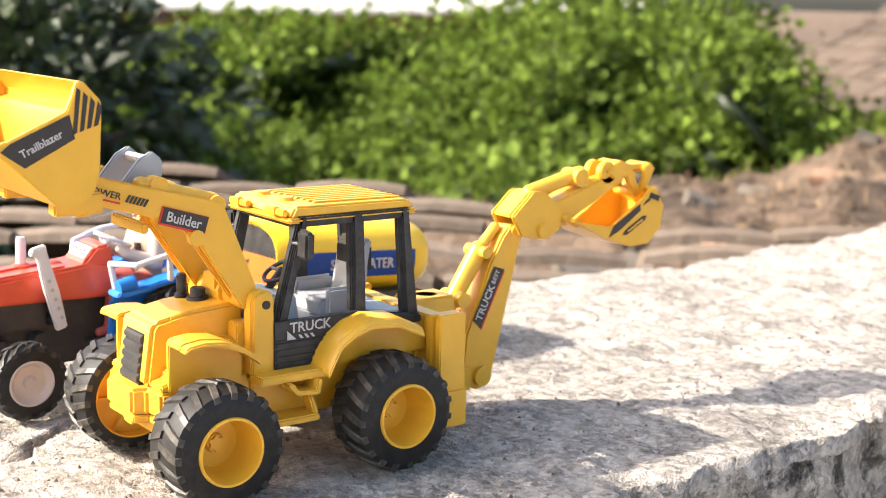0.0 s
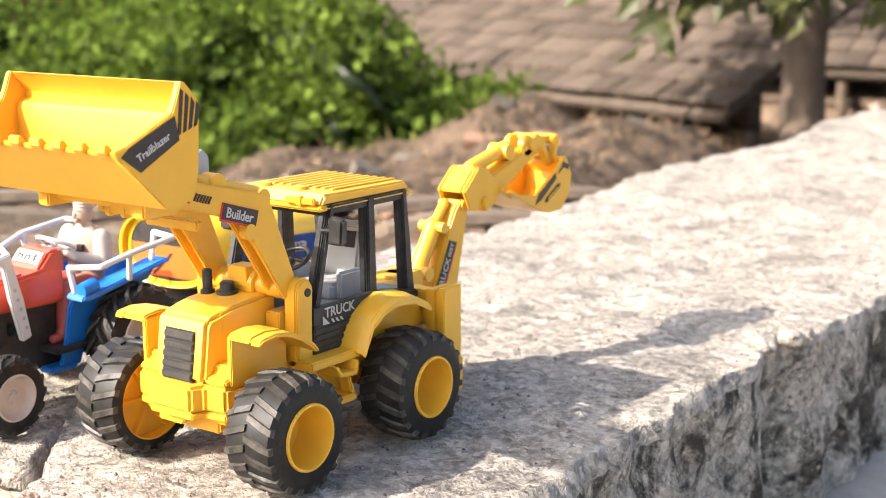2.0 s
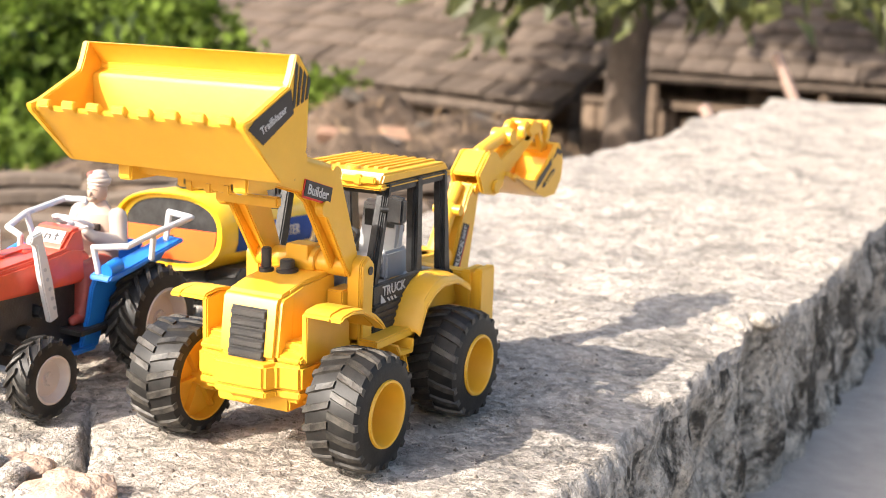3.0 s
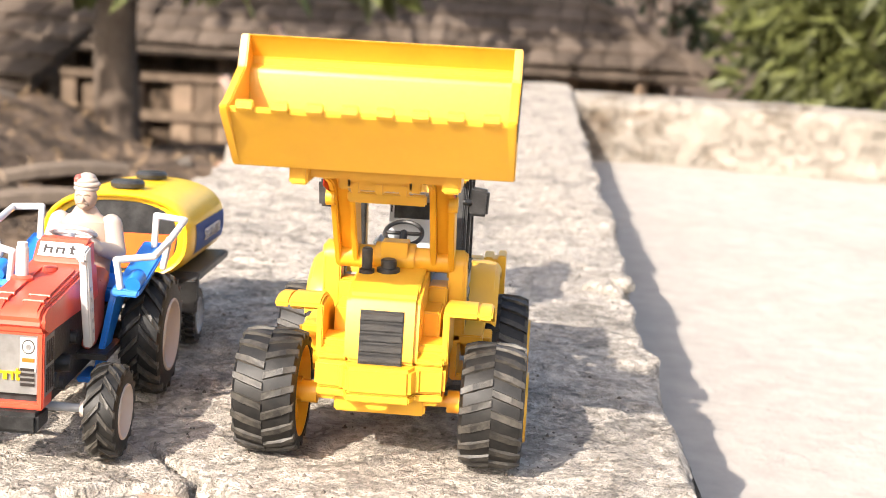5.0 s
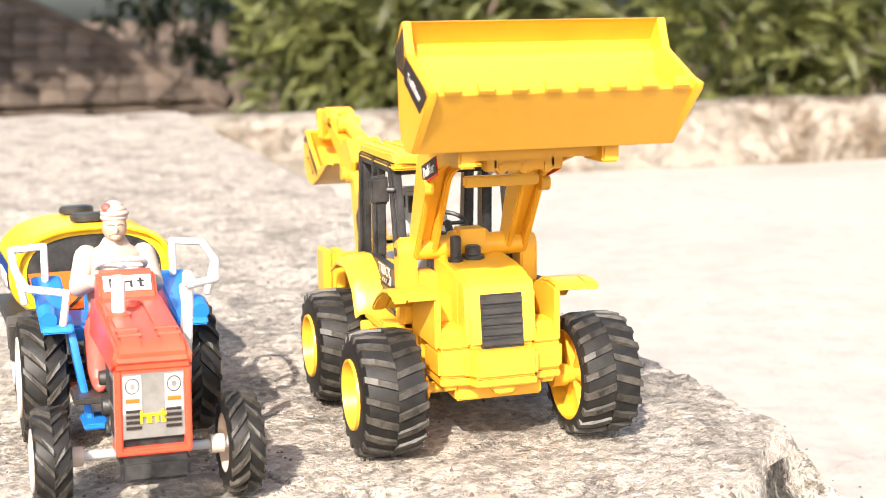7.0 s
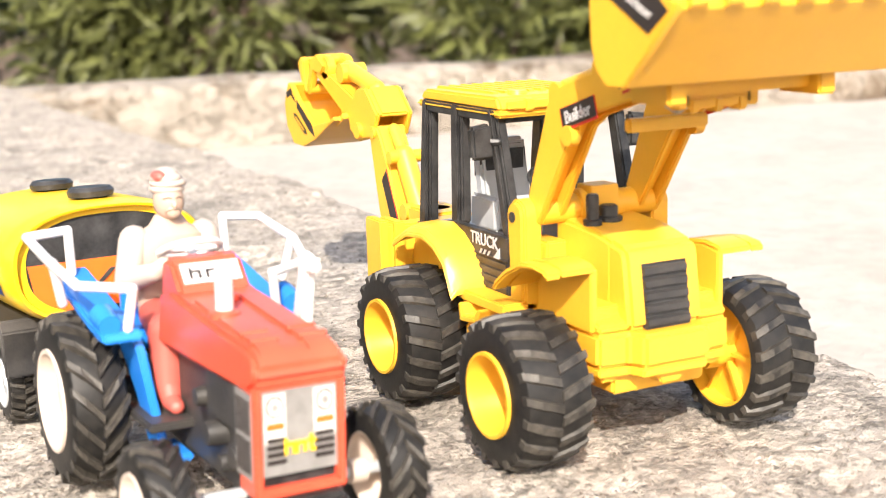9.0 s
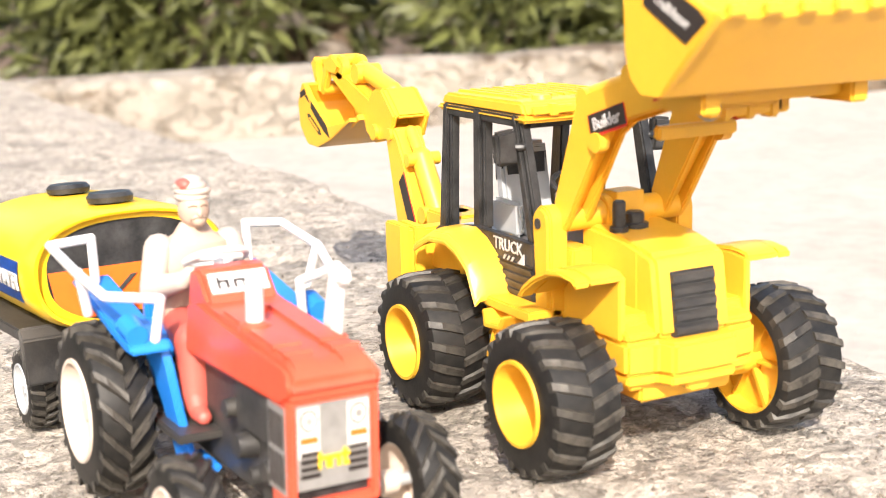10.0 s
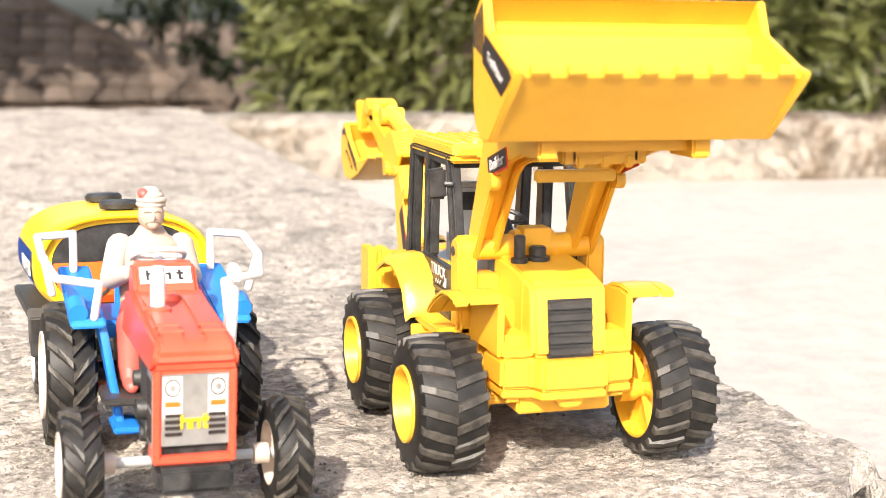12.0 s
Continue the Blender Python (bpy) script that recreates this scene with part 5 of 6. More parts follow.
# ---- tank trailer ----
def build_trailer():
    t = thing("toy_tank_trailer", pose(-0.1368, 0.09, G - 0.0013, -4.0, 0, 4.0), "yellow plastic toy water tank trailer on a black chassis", "toy trailer")
    zc, a, b = 0.0525, 0.0338, 0.0200

    def sec(k, y, n=48):
        out = []
        for i in range(n):
            th = 2 * math.pi * i / n
            c, s = math.cos(th), math.sin(th)
            e = 2 / 2.5
            out.append(Vector((a * k * math.copysign(abs(c) ** e, c), y, zc + b * k * math.copysign(abs(s) ** e, s))))
        return out
    bm = bmesh.new()
    stations = [(-0.0420, 0.80), (-0.0420, 0.88), (-0.0450, 0.90), (-0.0455, 0.94), (-0.0430, 0.975), (-0.0350, 1.0), (0.0400, 1.0), (0.0480, 0.96), (0.0530, 0.86), (0.0550, 0.7)]
    rings = [[bm.verts.new(p) for p in sec(k, y)] for y, k in stations]
    for p, q in zip(rings, rings[1:]):
        for i in range(len(p)):
            bm.faces.new((p[i], p[(i + 1) % len(p)], q[(i + 1) % len(q)], q[i]))
    bm.faces.new(rings[-1])
    tk = part("tank", bm, TANK, t)
    bm = bmesh.new()
    pts = [(p.x, p.z) for p in sec(0.885, 0)]
    prism(bm, pts, -0.0415, -0.0390, "y")
    fp = part("tank_front", bm, BLACK, tk, "black tank end with an orange field")
    bm = bmesh.new()
    prism(bm, [(-0.0190, zc - 0.0142), (0.0190, zc - 0.0142), (0.0250, zc - 0.0080), (0.0265, zc + 0.0015), (-0.0265, zc + 0.0015), (-0.0250, zc - 0.0080)], -0.0419, -0.0413, "y")
    part("orange_field", bm, ORANGE, fp)
    bm = bmesh.new()
    prism(bm, [(-0.012, zc - 0.0135), (-0.0105, zc - 0.0135), (0.002, zc - 0.0020), (0.0, zc - 0.0020)], -0.0424, -0.0418, "y")
    part("brace", bm, DUSTY, fp)
    for s in (1, -1):
        bm = bmesh.new()
        zs = np.linspace(zc - 0.0080, zc + 0.0055, 8)
        def xs(z):
            return a * (1 - abs((z - zc) / b) ** 2.5) ** (1 / 2.5) + 0.0003
        va = [bm.verts.new((s * xs(z), -0.0340, z)) for z in zs]
        vb = [bm.verts.new((s * xs(z), 0.0400, z)) for z in zs]
        for i in range(7):
            bm.faces.new((va[i], va[i + 1], vb[i + 1], vb[i]))
        ret = bmesh.ops.solidify(bm, geom=bm.faces[:], thickness=-0.0002)
        bd = part("banner", bm, DECAL_BLUE, tk, "blue banner with white words")
        f = frame_of((s * (a + 0.0008), 0.0050 if s > 0 else -0.0150, zc - 0.0012), (0, s, 0), (0, 0, 1))
        lettering("lettering", "SAVE WATER", 0.0074, f, DECAL_WHITE, bd, 0.0003, 0.92)
    for y in (-0.0262, 0.0235):
        bm = bmesh.new()
        zt = zc + b - 0.0006
        lathe(bm, [(zt, 0.0001), (zt, 0.0052), (zt + 0.0010, 0.0056), (zt + 0.0012, 0.0074), (zt + 0.0030, 0.0078), (zt + 0.0044, 0.0066), (zt + 0.0046, 0.0001)], 30, "z", True, (0.0005, y, 0))
        part("cap", bm, BLACK, t, "round black filler cap")
    bm = bmesh.new()
    box(bm, -0.0190, 0.0190, -0.0380, 0.0480, 0.0230, 0.0360)
    part("chassis", bm, DUSTY, t, bevel=0.0008)
    for s in (1, -1):
        bm = bmesh.new()
        prism(bm, [(-0.0370, 0.0230), (-0.0370, 0.0330), (-0.0340, 0.0365), (0.0450, 0.0365), (0.0450, 0.0325), (0.0050, 0.0325), (-0.0340, 0.0325), (-0.0350, 0.0230)], s * 0.0190, s * 0.0360)
        part("mudguard", bm, DUSTY, t, bevel=0.0006)
        bm = bmesh.new()
        prism(bm, [(-0.0370, 0.0180), (-0.0370, 0.0330), (-0.0345, 0.0330), (-0.0345, 0.0180)], s * 0.0170, s * 0.0355)
        part("side_box", bm, DUSTY, t, bevel=0.0006)
        make_wheel(t, (s * 0.0290, -0.0190, 0.0138), 0.0138, 0.0090, 0.0085, GREY, 22, 0.1, 0.14, "", flip=s < 0, deep=0.15, spokes=False)
    bm = bmesh.new()
    cyl(bm, (-0.026, -0.0190, 0.0138), (0.026, -0.0190, 0.0138), 0.0018, n=12)
    part("axle", bm, DUSTY, t)
    bm = bmesh.new()
    tube(bm, [(0.012, -0.037, 0.0260), (0.0, -0.0600, 0.0240), (0.0, -0.0820, 0.0240)], 0.0018, 10)
    tube(bm, [(-0.012, -0.037, 0.0260), (0.0, -0.0600, 0.0240)], 0.0018, 10)
    part("drawbar", bm, DUSTY, t)
    bm = bmesh.new()
    box(bm, -0.003, 0.003, 0.044, 0.048, 0.0035, 0.0240)
    part("prop_stand", bm, DUSTY, t)


build_trailer()


# ---- foliage ----
rng = np.random.default_rng(7)


def leaf_mesh(name, pos, out, size, aspect, material, parent=None, droop=0.5, jitter=0.7):
    """Many small folded leaves: at pos, leaning towards out, each of its own size and turn."""
    n = len(pos)
    d = out + rng.normal(0, jitter, (n, 3))
    d[:, 2] -= droop
    d /= np.linalg.norm(d, axis=1)[:, None]
    w = np.cross(d, rng.normal(0, 1, (n, 3)))
    w /= np.linalg.norm(w, axis=1)[:, None]
    up = np.cross(w, d)
    s = size * rng.uniform(0.55, 1.35, n)[:, None]
    h = s * aspect
    base, mid, tip = pos, pos + d * s * 0.5, pos + d * s
    lft, rgt = mid - d * s * 0.08 + w * h * 0.5 + up * h * 0.18, mid - d * s * 0.08 - w * h * 0.5 + up * h * 0.18
    tip = tip - up * s * 0.1
    v = np.stack([base, lft, tip, rgt, mid], 1).reshape(-1, 3)
    k = np.arange(n)[:, None] * 5
    f = np.concatenate([k + [0, 4, 1], k + [1, 4, 2], k + [4, 3, 2], k + [0, 3, 4]], 0)
    me = bpy.data.meshes.new(name)
    me.from_pydata(v.tolist(), [], f.tolist())
    me.materials.append(material)
    ob = new(name, me)
    if parent:
        ob.parent = parent
    return ob


def clumps(n_clump, n_leaf, place, spread):
    """Leaf places gathered in clumps, so that gaps stay between them."""
    c, o = place(n_clump)
    i = rng.integers(0, n_clump, n_leaf)
    r = rng.normal(0, 1, (n_leaf, 3)) * np.asarray(spread)
    return c[i] + r, o[i] + 0.6 * r / np.linalg.norm(r, axis=1)[:, None]


EYE = np.array((0.40, -0.33, 0.0))


def polar(theta, r):
    """Plan place at a bearing (degrees from north towards west) and distance from the wall's corner."""
    a = np.radians(theta)
    return EYE[0] - r * np.sin(a), EYE[1] + r * np.cos(a)


def lumps(theta, s, k):
    return np.array([fbm(float(t) * 0.11, float(q) * 2.2, k) for t, q in zip(theta, s)])


def build_bank():
    """A bank overgrown with vines."""
    t = thing("vine_thicket", pose(*polar(48, 5.0), -0.8), "dense bright green vine thicket covering a bank", "thicket")
    inv = t.matrix_world.inverted()

    def surface(theta, s):
        top = 0.27 - 0.33 * np.clip((theta - 44) / 10, 0, 1)
        l = lumps(theta, s, 3.0)
        r = 4.6 + 2.6 * s - 1.3 * l
        z = -0.64 + (top + 0.64) * s ** 0.8 + 0.16 * l
        edge = np.clip((theta - 36.5) / 5.0, 0, 1)
        z = -0.66 + (z + 0.66) * (0.22 + 0.78 * edge)
        x, y = polar(theta, r)
        return np.stack([x, y, z], 1)

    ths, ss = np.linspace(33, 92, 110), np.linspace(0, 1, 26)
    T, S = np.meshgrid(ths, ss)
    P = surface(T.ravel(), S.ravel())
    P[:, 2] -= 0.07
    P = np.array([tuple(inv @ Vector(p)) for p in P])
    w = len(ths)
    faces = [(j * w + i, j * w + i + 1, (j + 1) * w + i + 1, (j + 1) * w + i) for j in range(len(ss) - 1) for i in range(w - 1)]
    # dark sheet under the leaves, its colour standing for shade in the gaps
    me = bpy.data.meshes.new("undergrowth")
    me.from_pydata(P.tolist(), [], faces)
    me.materials.append(LEAF_SHADE)
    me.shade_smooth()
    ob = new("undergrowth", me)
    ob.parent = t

    def place(n):
        th, s = rng.uniform(33.2, 90, n), rng.uniform(0, 1, n) ** 0.9
        p = surface(th, s)
        p[:, 2] += rng.uniform(-0.02, 0.10, n)
        o = np.stack([EYE[0] - p[:, 0], EYE[1] - p[:, 1], np.full(n, 3.5)], 1)
        return p, 0.8 * o / np.linalg.norm(o, axis=1)[:, None]
    p, o = clumps(2800, 42000, place, (0.07, 0.07, 0.045))
    p = p - np.array(t.location)
    ob = leaf_mesh("leaves", p, o, 0.052, 0.85, LEAF, t, 0.1)
    tagged(ob, kind="stuff")


def build_shaded_tree(theta, r, zb, zt, rad, label, n=5200):
    x, y = polar(theta, r)
    t = thing("dark_tree", pose(x, y, zb), label, "tree")
    bm = bmesh.new()
    cyl(bm, (0, 0, -0.2), (0.04, 0.02, (zt - zb) * 0.8), 0.07, 0.03, 12)
    for i in range(7):
        a = i * 0.9
        cyl(bm, (0.01, 0.01, (zt - zb) * (0.25 + 0.07 * i)), (rad * 0.7 * math.cos(a), rad * 0.7 * math.sin(a), (zt - zb) * (0.45 + 0.07 * i)), 0.025, 0.008, 8)
    part("trunk", bm, BARK, t)

    def place(n_):
        v = rng.normal(0, 1, (n_, 3))
        v /= np.linalg.norm(v, axis=1)[:, None]
        k = rng.uniform(0.55, 1.0, n_)[:, None] * (1 + 0.25 * np.array([fbm(*(q * 1.6), 4) for q in v])[:, None])
        return v * k * np.array((rad, rad, (zt - zb) * 0.5)) + np.array((0, 0, (zt - zb) * 0.52)), v
    p, o = clumps(420, n, place, (0.07, 0.07, 0.06))
    # the shade on this tree is put into its leaf colour
    tagged(leaf_mesh("crown", p, o, 0.075, 0.5, LEAF_SHADE, t, 0.3), kind="stuff")


build_bank()
build_shaded_tree(71, 4.0, -0.75, 0.35, 0.62, "tree beside the thicket, shade put into its dark leaf colour")
build_shaded_tree(80, 4.6, -0.75, 0.6, 0.9, "tree beside the thicket, shade put into its dark leaf colour")


def build_hedge():
    """A tall hedge of long drooping leaves beyond the parapet."""
    for i, (x, y, r, hgt) in enumerate(((1.50, 6.6, 0.5, 1.2), (1.85, 6.2, 0.58, 1.25), (2.35, 6.6, 0.55, 1.2), (3.1, 5.4, 0.62, 1.2), (4.0, 5.2, 0.7, 1.3), (4.9, 4.6, 0.8, 1.3), (2.0, 7.7, 0.7, 1.7), (2.6, 7.5, 0.9, 1.8), (4.2, 6.9, 0.9, 1.8), (5.6, 5.4, 0.9, 1.8), (1.9, 9.8, 0.8, 2.1), (2.9, 9.6, 0.9, 2.1), (1.1, 11.4, 0.9, 2.6), (2.2, 11.2, 1.0, 2.6))):
        zb = -0.85
        t = thing("hedge_shrub", pose(x, y, zb), "leafy shrub with long drooping leaves, light green, coloured as shade in the rear", "shrub", "shrubs beyond the parapet")
        bm = bmesh.new()
        for k in range(6):
            a = k * 1.05 + i
            tube(bm, [(0.05 * math.cos(a), 0.05 * math.sin(a), -0.3), (r * 0.35 * math.cos(a), r * 0.35 * math.sin(a), hgt * 0.5), (r * 0.75 * math.cos(a + 0.4), r * 0.75 * math.sin(a + 0.4), hgt * 1.05)], 0.014, 6)
        part("branch_frame", bm, BARK, t)

        def place(n_):
            v = rng.normal(0, 1, (n_, 3))
            v /= np.linalg.norm(v, axis=1)[:, None]
            k = rng.uniform(0.5, 1.0, n_)[:, None]
            return v * k * np.array((r, r, hgt * 0.62)) + np.array((0, 0, hgt * 0.72)), v
        # rear shrubs get a darker leaf colour that stands for shade behind the hedge
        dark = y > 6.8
        p, o = clumps(230 if not dark else 200, 2300 if not dark else 2600, place, (0.045, 0.045, 0.045))
        tagged(leaf_mesh("leaves", p, o, 0.19 if not dark else 0.15, 0.2 if not dark else 0.35, LEAF_LONG if not dark else LEAF_SHADE, t, 0.35, 0.8), kind="stuff")


build_hedge()


def build_boulders():
    for i, (x, y, z, s) in enumerate(((1.95, 5.95, -0.28, 0.13), (2.15, 5.9, -0.12, 0.11), (1.82, 6.0, -0.10, 0.10), (2.3, 5.85, -0.30, 0.12), (2.05, 5.95, 0.02, 0.09), (1.7, 6.0, -0.33, 0.12), (1.95, 7.6, -0.1, 0.16), (2.2, 7.6, 0.05, 0.15), (2.1, 7.7, 0.22, 0.14))):
        bm = bmesh.new()
        blob(bm, (0, 0, 0), (s, s * 0.8, s * 0.6), 3)
        for v in bm.verts:
            v.co *= 1 + 0.35 * fbm(*(v.co * 9 + Vector((i, i, 0))), 3)
        ob = link("boulder", bm, STONE)
        ob.matrix_world = pose(x, y, z, 10 * i, 7 * i, 40 * i)
        tagged(ob, "weathered brown field stone in a pile behind the parapet", "stone", "stone pile")
    bm = bmesh.new()
    prism(bm, [(1.5, -1.3), (2.7, -1.3), (2.5, -0.1), (2.1, 0.1), (1.7, -0.15)], 6.05, 6.4, "y")
    for v in bm.verts:
        v.co.y += 0.05 * fbm(v.co.x * 3, v.co.z * 3, 1)
    tagged(link("earth_bank", bm, DIRT), "brown earth bank under the stone pile", "bank", kind="structure")


build_boulders()


# ---- tiled houses ----
def tile_mesh(w, d, t, name="tile"):
    bm = bmesh.new()
    n = 4
    top, bot = [], []
    for j, y in enumerate((0, d * 0.96, d)):
        for i in range(n + 1):
            x = w * (i / n - 0.5)
            bulge = t * 0.45 * (1 - (2 * i / n - 1) ** 2)
            top.append(bm.verts.new((x * 0.965, y, t + bulge - (t * 0.5 if j == 2 else 0))))
            bot.append(bm.verts.new((x * 0.965, y, bulge * 0.6)))
    w1 = n + 1
    for j in range(2):
        for i in range(n):
            a = j * w1 + i
            bm.faces.new((top[a], top[a + 1], top[a + w1 + 1], top[a + w1]))
    for i in range(n):
        a = 2 * w1 + i
        bm.faces.new((top[a], top[a + 1], bot[a + 1], bot[a]))
    for j in range(2):
        for i in (0, n):
            a = j * w1 + i
            bm.faces.new((top[a], top[a + w1], bot[a + w1], bot[a]))
    bmesh.ops.recalc_face_normals(bm, faces=bm.faces)
    me = bpy.data.meshes.new(name)
    bm.to_mesh(me)
    bm.free()
    return me


def tiled(parent, m, rows, cols, w, d, lift, material, keep=lambda r, c: True, jitter=0.006, t=0.021):
    """Rows of overlapping tiles on the slope m: x along the eave, y up the slope."""
    me = tile_mesh(w, d * 1.25, t)
    me.materials.append(material)
    for r in range(rows):
        for c in range(cols):
            if not keep(r, c):
                continue
            ob = new("tile", me)
            ob.parent = parent
            ob.matrix_basis = m @ pose((c + 0.06 * r) * w + random.uniform(-jitter, jitter), (r + 1.25) * d + random.uniform(-jitter, jitter), 0.012, lift / d * 57 + random.uniform(0, 3), random.uniform(-2, 2), 180 + random.uniform(-2.5, 2.5))


def slope(origin, along, rise):
    """Pose of a roof slope: x along the eave, y pointing up the slope."""
    x = Vector(along).normalized()
    y = Vector(rise).normalized()
    z = x.cross(y)
    m = Matrix((x, y, z)).transposed().to_4x4()
    m.translation = origin
    return m


def build_house(name, eave_a, eave_b, depth, height, wall_in, ground, label, material, keep, rows, w=0.175, d=0.165):
    a, b = Vector(eave_a), Vector(eave_b)
    along = (b - a).normalized()
    back = Vector((-along.y, along.x, 0))
    if back.y < 0:
        back = -back
    t = thing(name, Matrix(), label, "house")
    rise = (back * depth + Vector((0, 0, height)))
    L = (b - a).length
    m = slope(a, along, rise)
    bm = bmesh.new()
    n = rise.length
    cols = int(L / w) + 1
    # boarding under the tiles, cut to the hip
    pts = [(0, 0.03)]
    edge = [c for c in range(cols) if keep(rows - 1, c)]
    x1 = (max(edge) + 1) * w if edge else L
    x0 = min(edge) * w if edge else 0
    e0 = [c for c in range(cols) if keep(0, c)]
    prism(bm, [(min(e0) * w, -0.03), ((max(e0) + 1) * w - 0.14, -0.03), (x1 - 0.10, rows * d), (x0, rows * d)], -0.03, 0.0, "z")
    bm.transform(m)
    rf = part("roof", bm, TILE, t, "weathered brown clay tile roof")
    tiled(rf, m, rows, cols, w, d, 0.02, material, keep)
    # rafters under the eave
    for i in range(int(L / 0.45)):
        bm = bmesh.new()
        x = 0.2 + i * 0.45
        prism(bm, [(x - 0.03, 0.02), (x + 0.03, 0.02), (x + 0.03, 0.6), (x - 0.03, 0.6)], -0.10, -0.032, "z")
        bm.transform(m)
        part("rafter", bm, WOOD, t)
    # wall of boards, with dark gaps
    wa, wb = a + back * wall_in, b + back * wall_in
    nb = int(L / 0.16)
    bm = bmesh.new()
    ang = math.atan2(along.y, along.x)
    wm = Matrix.Translation((wa.x, wa.y, 0)) @ Matrix.Rotation(ang, 4, "Z")
    bm = bmesh.new()
    box(bm, 0, L - 0.25, 0.06, 0.16, ground, a.z + 0.15)
    bm.transform(wm)
    wl = part("wall", bm, DIRT, t, "mud and board wall under the eave")
    for i in range(nb):
        if i % 7 in (2,):
            continue
        bm = bmesh.new()
        h = random.uniform(0.55, 0.95)
        x = 0.02 + i * 0.16
        z0 = ground + 0.05
        box(bm, x, x + random.uniform(0.09, 0.15), 0.0, 0.05, z0, z0 + (a.z + 0.05 - z0) * h)
        bm.transform(wm)
        part("board", bm, WOOD, wl)
    for z in (0.35, 0.7):
        bm = bmesh.new()
        zz = ground + (a.z - ground) * z
        box(bm, 0, L - 0.3, -0.03, -0.004, zz, zz + 0.07)
        bm.transform(wm)
        part("rail", bm, WOOD, wl)
    for i in range(int(L / 1.2) + 1):
        bm = bmesh.new()
        cyl(bm, (0.1 + i * 1.2, -wall_in * 0.7, ground - 0.2), (0.1 + i * 1.2, -wall_in * 0.7, a.z + 0.08), 0.04, n=10)
        bm.transform(wm)
        part("post", bm, WOOD, t)
    return t, m


# the nearer house stands forward; the farther one ends in a hip
build_house("tiled_house", (-5.70, 6.887, -0.46), (-2.35, 5.7, -0.46), 1.15, 0.70, 0.35, -1.2, "low house with a sunlit clay tile roof", TILE, lambda r, c: True, 8)
_, hip_m = build_house("tiled_house", (-4.2, 8.75, -0.45), (1.12, 8.75, -0.45), 1.9, 1.35, 0.2, -1.25, "long low house with a clay tile roof and board walls", TILE, lambda r, c: c < 30.2 - r * 1.05, 10)
bm = bmesh.new()
for i in range(9):
    q0 = hip_m @ Vector((5.36 - i * 0.184, i * 0.165, 0.03))
    q1 = hip_m @ Vector((5.36 - (i + 1.15) * 0.184, (i + 1.15) * 0.165, 0.045))
    cyl(bm, q0, q1, 0.06, 0.05, 10)
tagged(link("hip_ridge", bm, TILE), "row of weathered rounded ridge tiles along the hip", "ridge", kind="structure")


def build_lower_roof():
    """Old tiles lying on the low roof beside the wall."""
    t = thing("low_tile_roof", Matrix(), "low roof of old weathered clay tiles beside the wall", "roof")
    row = Vector((0.66, 0.75, 0)).normalized()
    down = Vector((0.75, -0.66, 0)).normalized()
    o = Vector((-0.40, 0.0, -0.125)) - row * 1.7
    m = slope(o, row, -down * 1.0 + Vector((0, 0, -0.035)))

    def keep(r, c):
        p = m @ Vector((c * 0.17, r * 0.19, 0))
        return p.x < -0.42 - 0.05 * p.y and p.y < 1.55 - 0.12 * r
    tiled(t, m, 11, 24, 0.17, 0.19, 0.034, OLDTILE, keep, 0.012, 0.016)


build_lower_roof()


def build_shed():
    """A far shed with a cream sheet roof, its eave sagging."""
    x0, y0 = polar(86, 13.0)
    x1, y1 = polar(43, 13.5)
    t = thing("far_shed", Matrix(), "far shed with a sagging cream sheet roof", "shed")
    a, b = Vector((x0, y0, 0)), Vector((x1, y1, 0))
    al = (b - a).normalized()
    back = Vector((-al.y, al.x, 0))
    if back.dot(Vector((-1, 0.3, 0))) < 0:
        back = -back
    L = (b - a).length
    n = 60
    bm = bmesh.new()
    rows = []
    for k, (dd, zz) in enumerate(((0, 0.0), (0.02, 0.04), (3.0, 1.3), (3.0, 1.2), (0.03, -0.02))):
        rows.append([bm.verts.new(a + al * (L * i / n) + back * dd + Vector((0, 0, zz + 0.03 + 0.16 * abs(i / n - 0.62) + 0.02 * (i % 2)))) for i in range(n + 1)])
    for p, q in zip(rows, rows[1:] + rows[:1]):
        for i in range(n):
            bm.faces.new((p[i], p[i + 1], q[i + 1], q[i]))
    part("roof", bm, SHEET, t)
    bm = bmesh.new()
    c = [a + back * 0.9, b + back * 0.9]
    vs = [bm.verts.new((p.x + o.x, p.y + o.y, z)) for o in (Vector((0, 0, 0)), back * 0.2) for p in c for z in (-1.7, 0.5)]
    for f in ((0, 1, 3, 2), (4, 6, 7, 5), (0, 4, 5, 1), (2, 3, 7, 6), (1, 5, 7, 3)):
        bm.faces.new([vs[i] for i in f])
    part("wall", bm, BRICK, t, "brown brick wall")


build_shed()


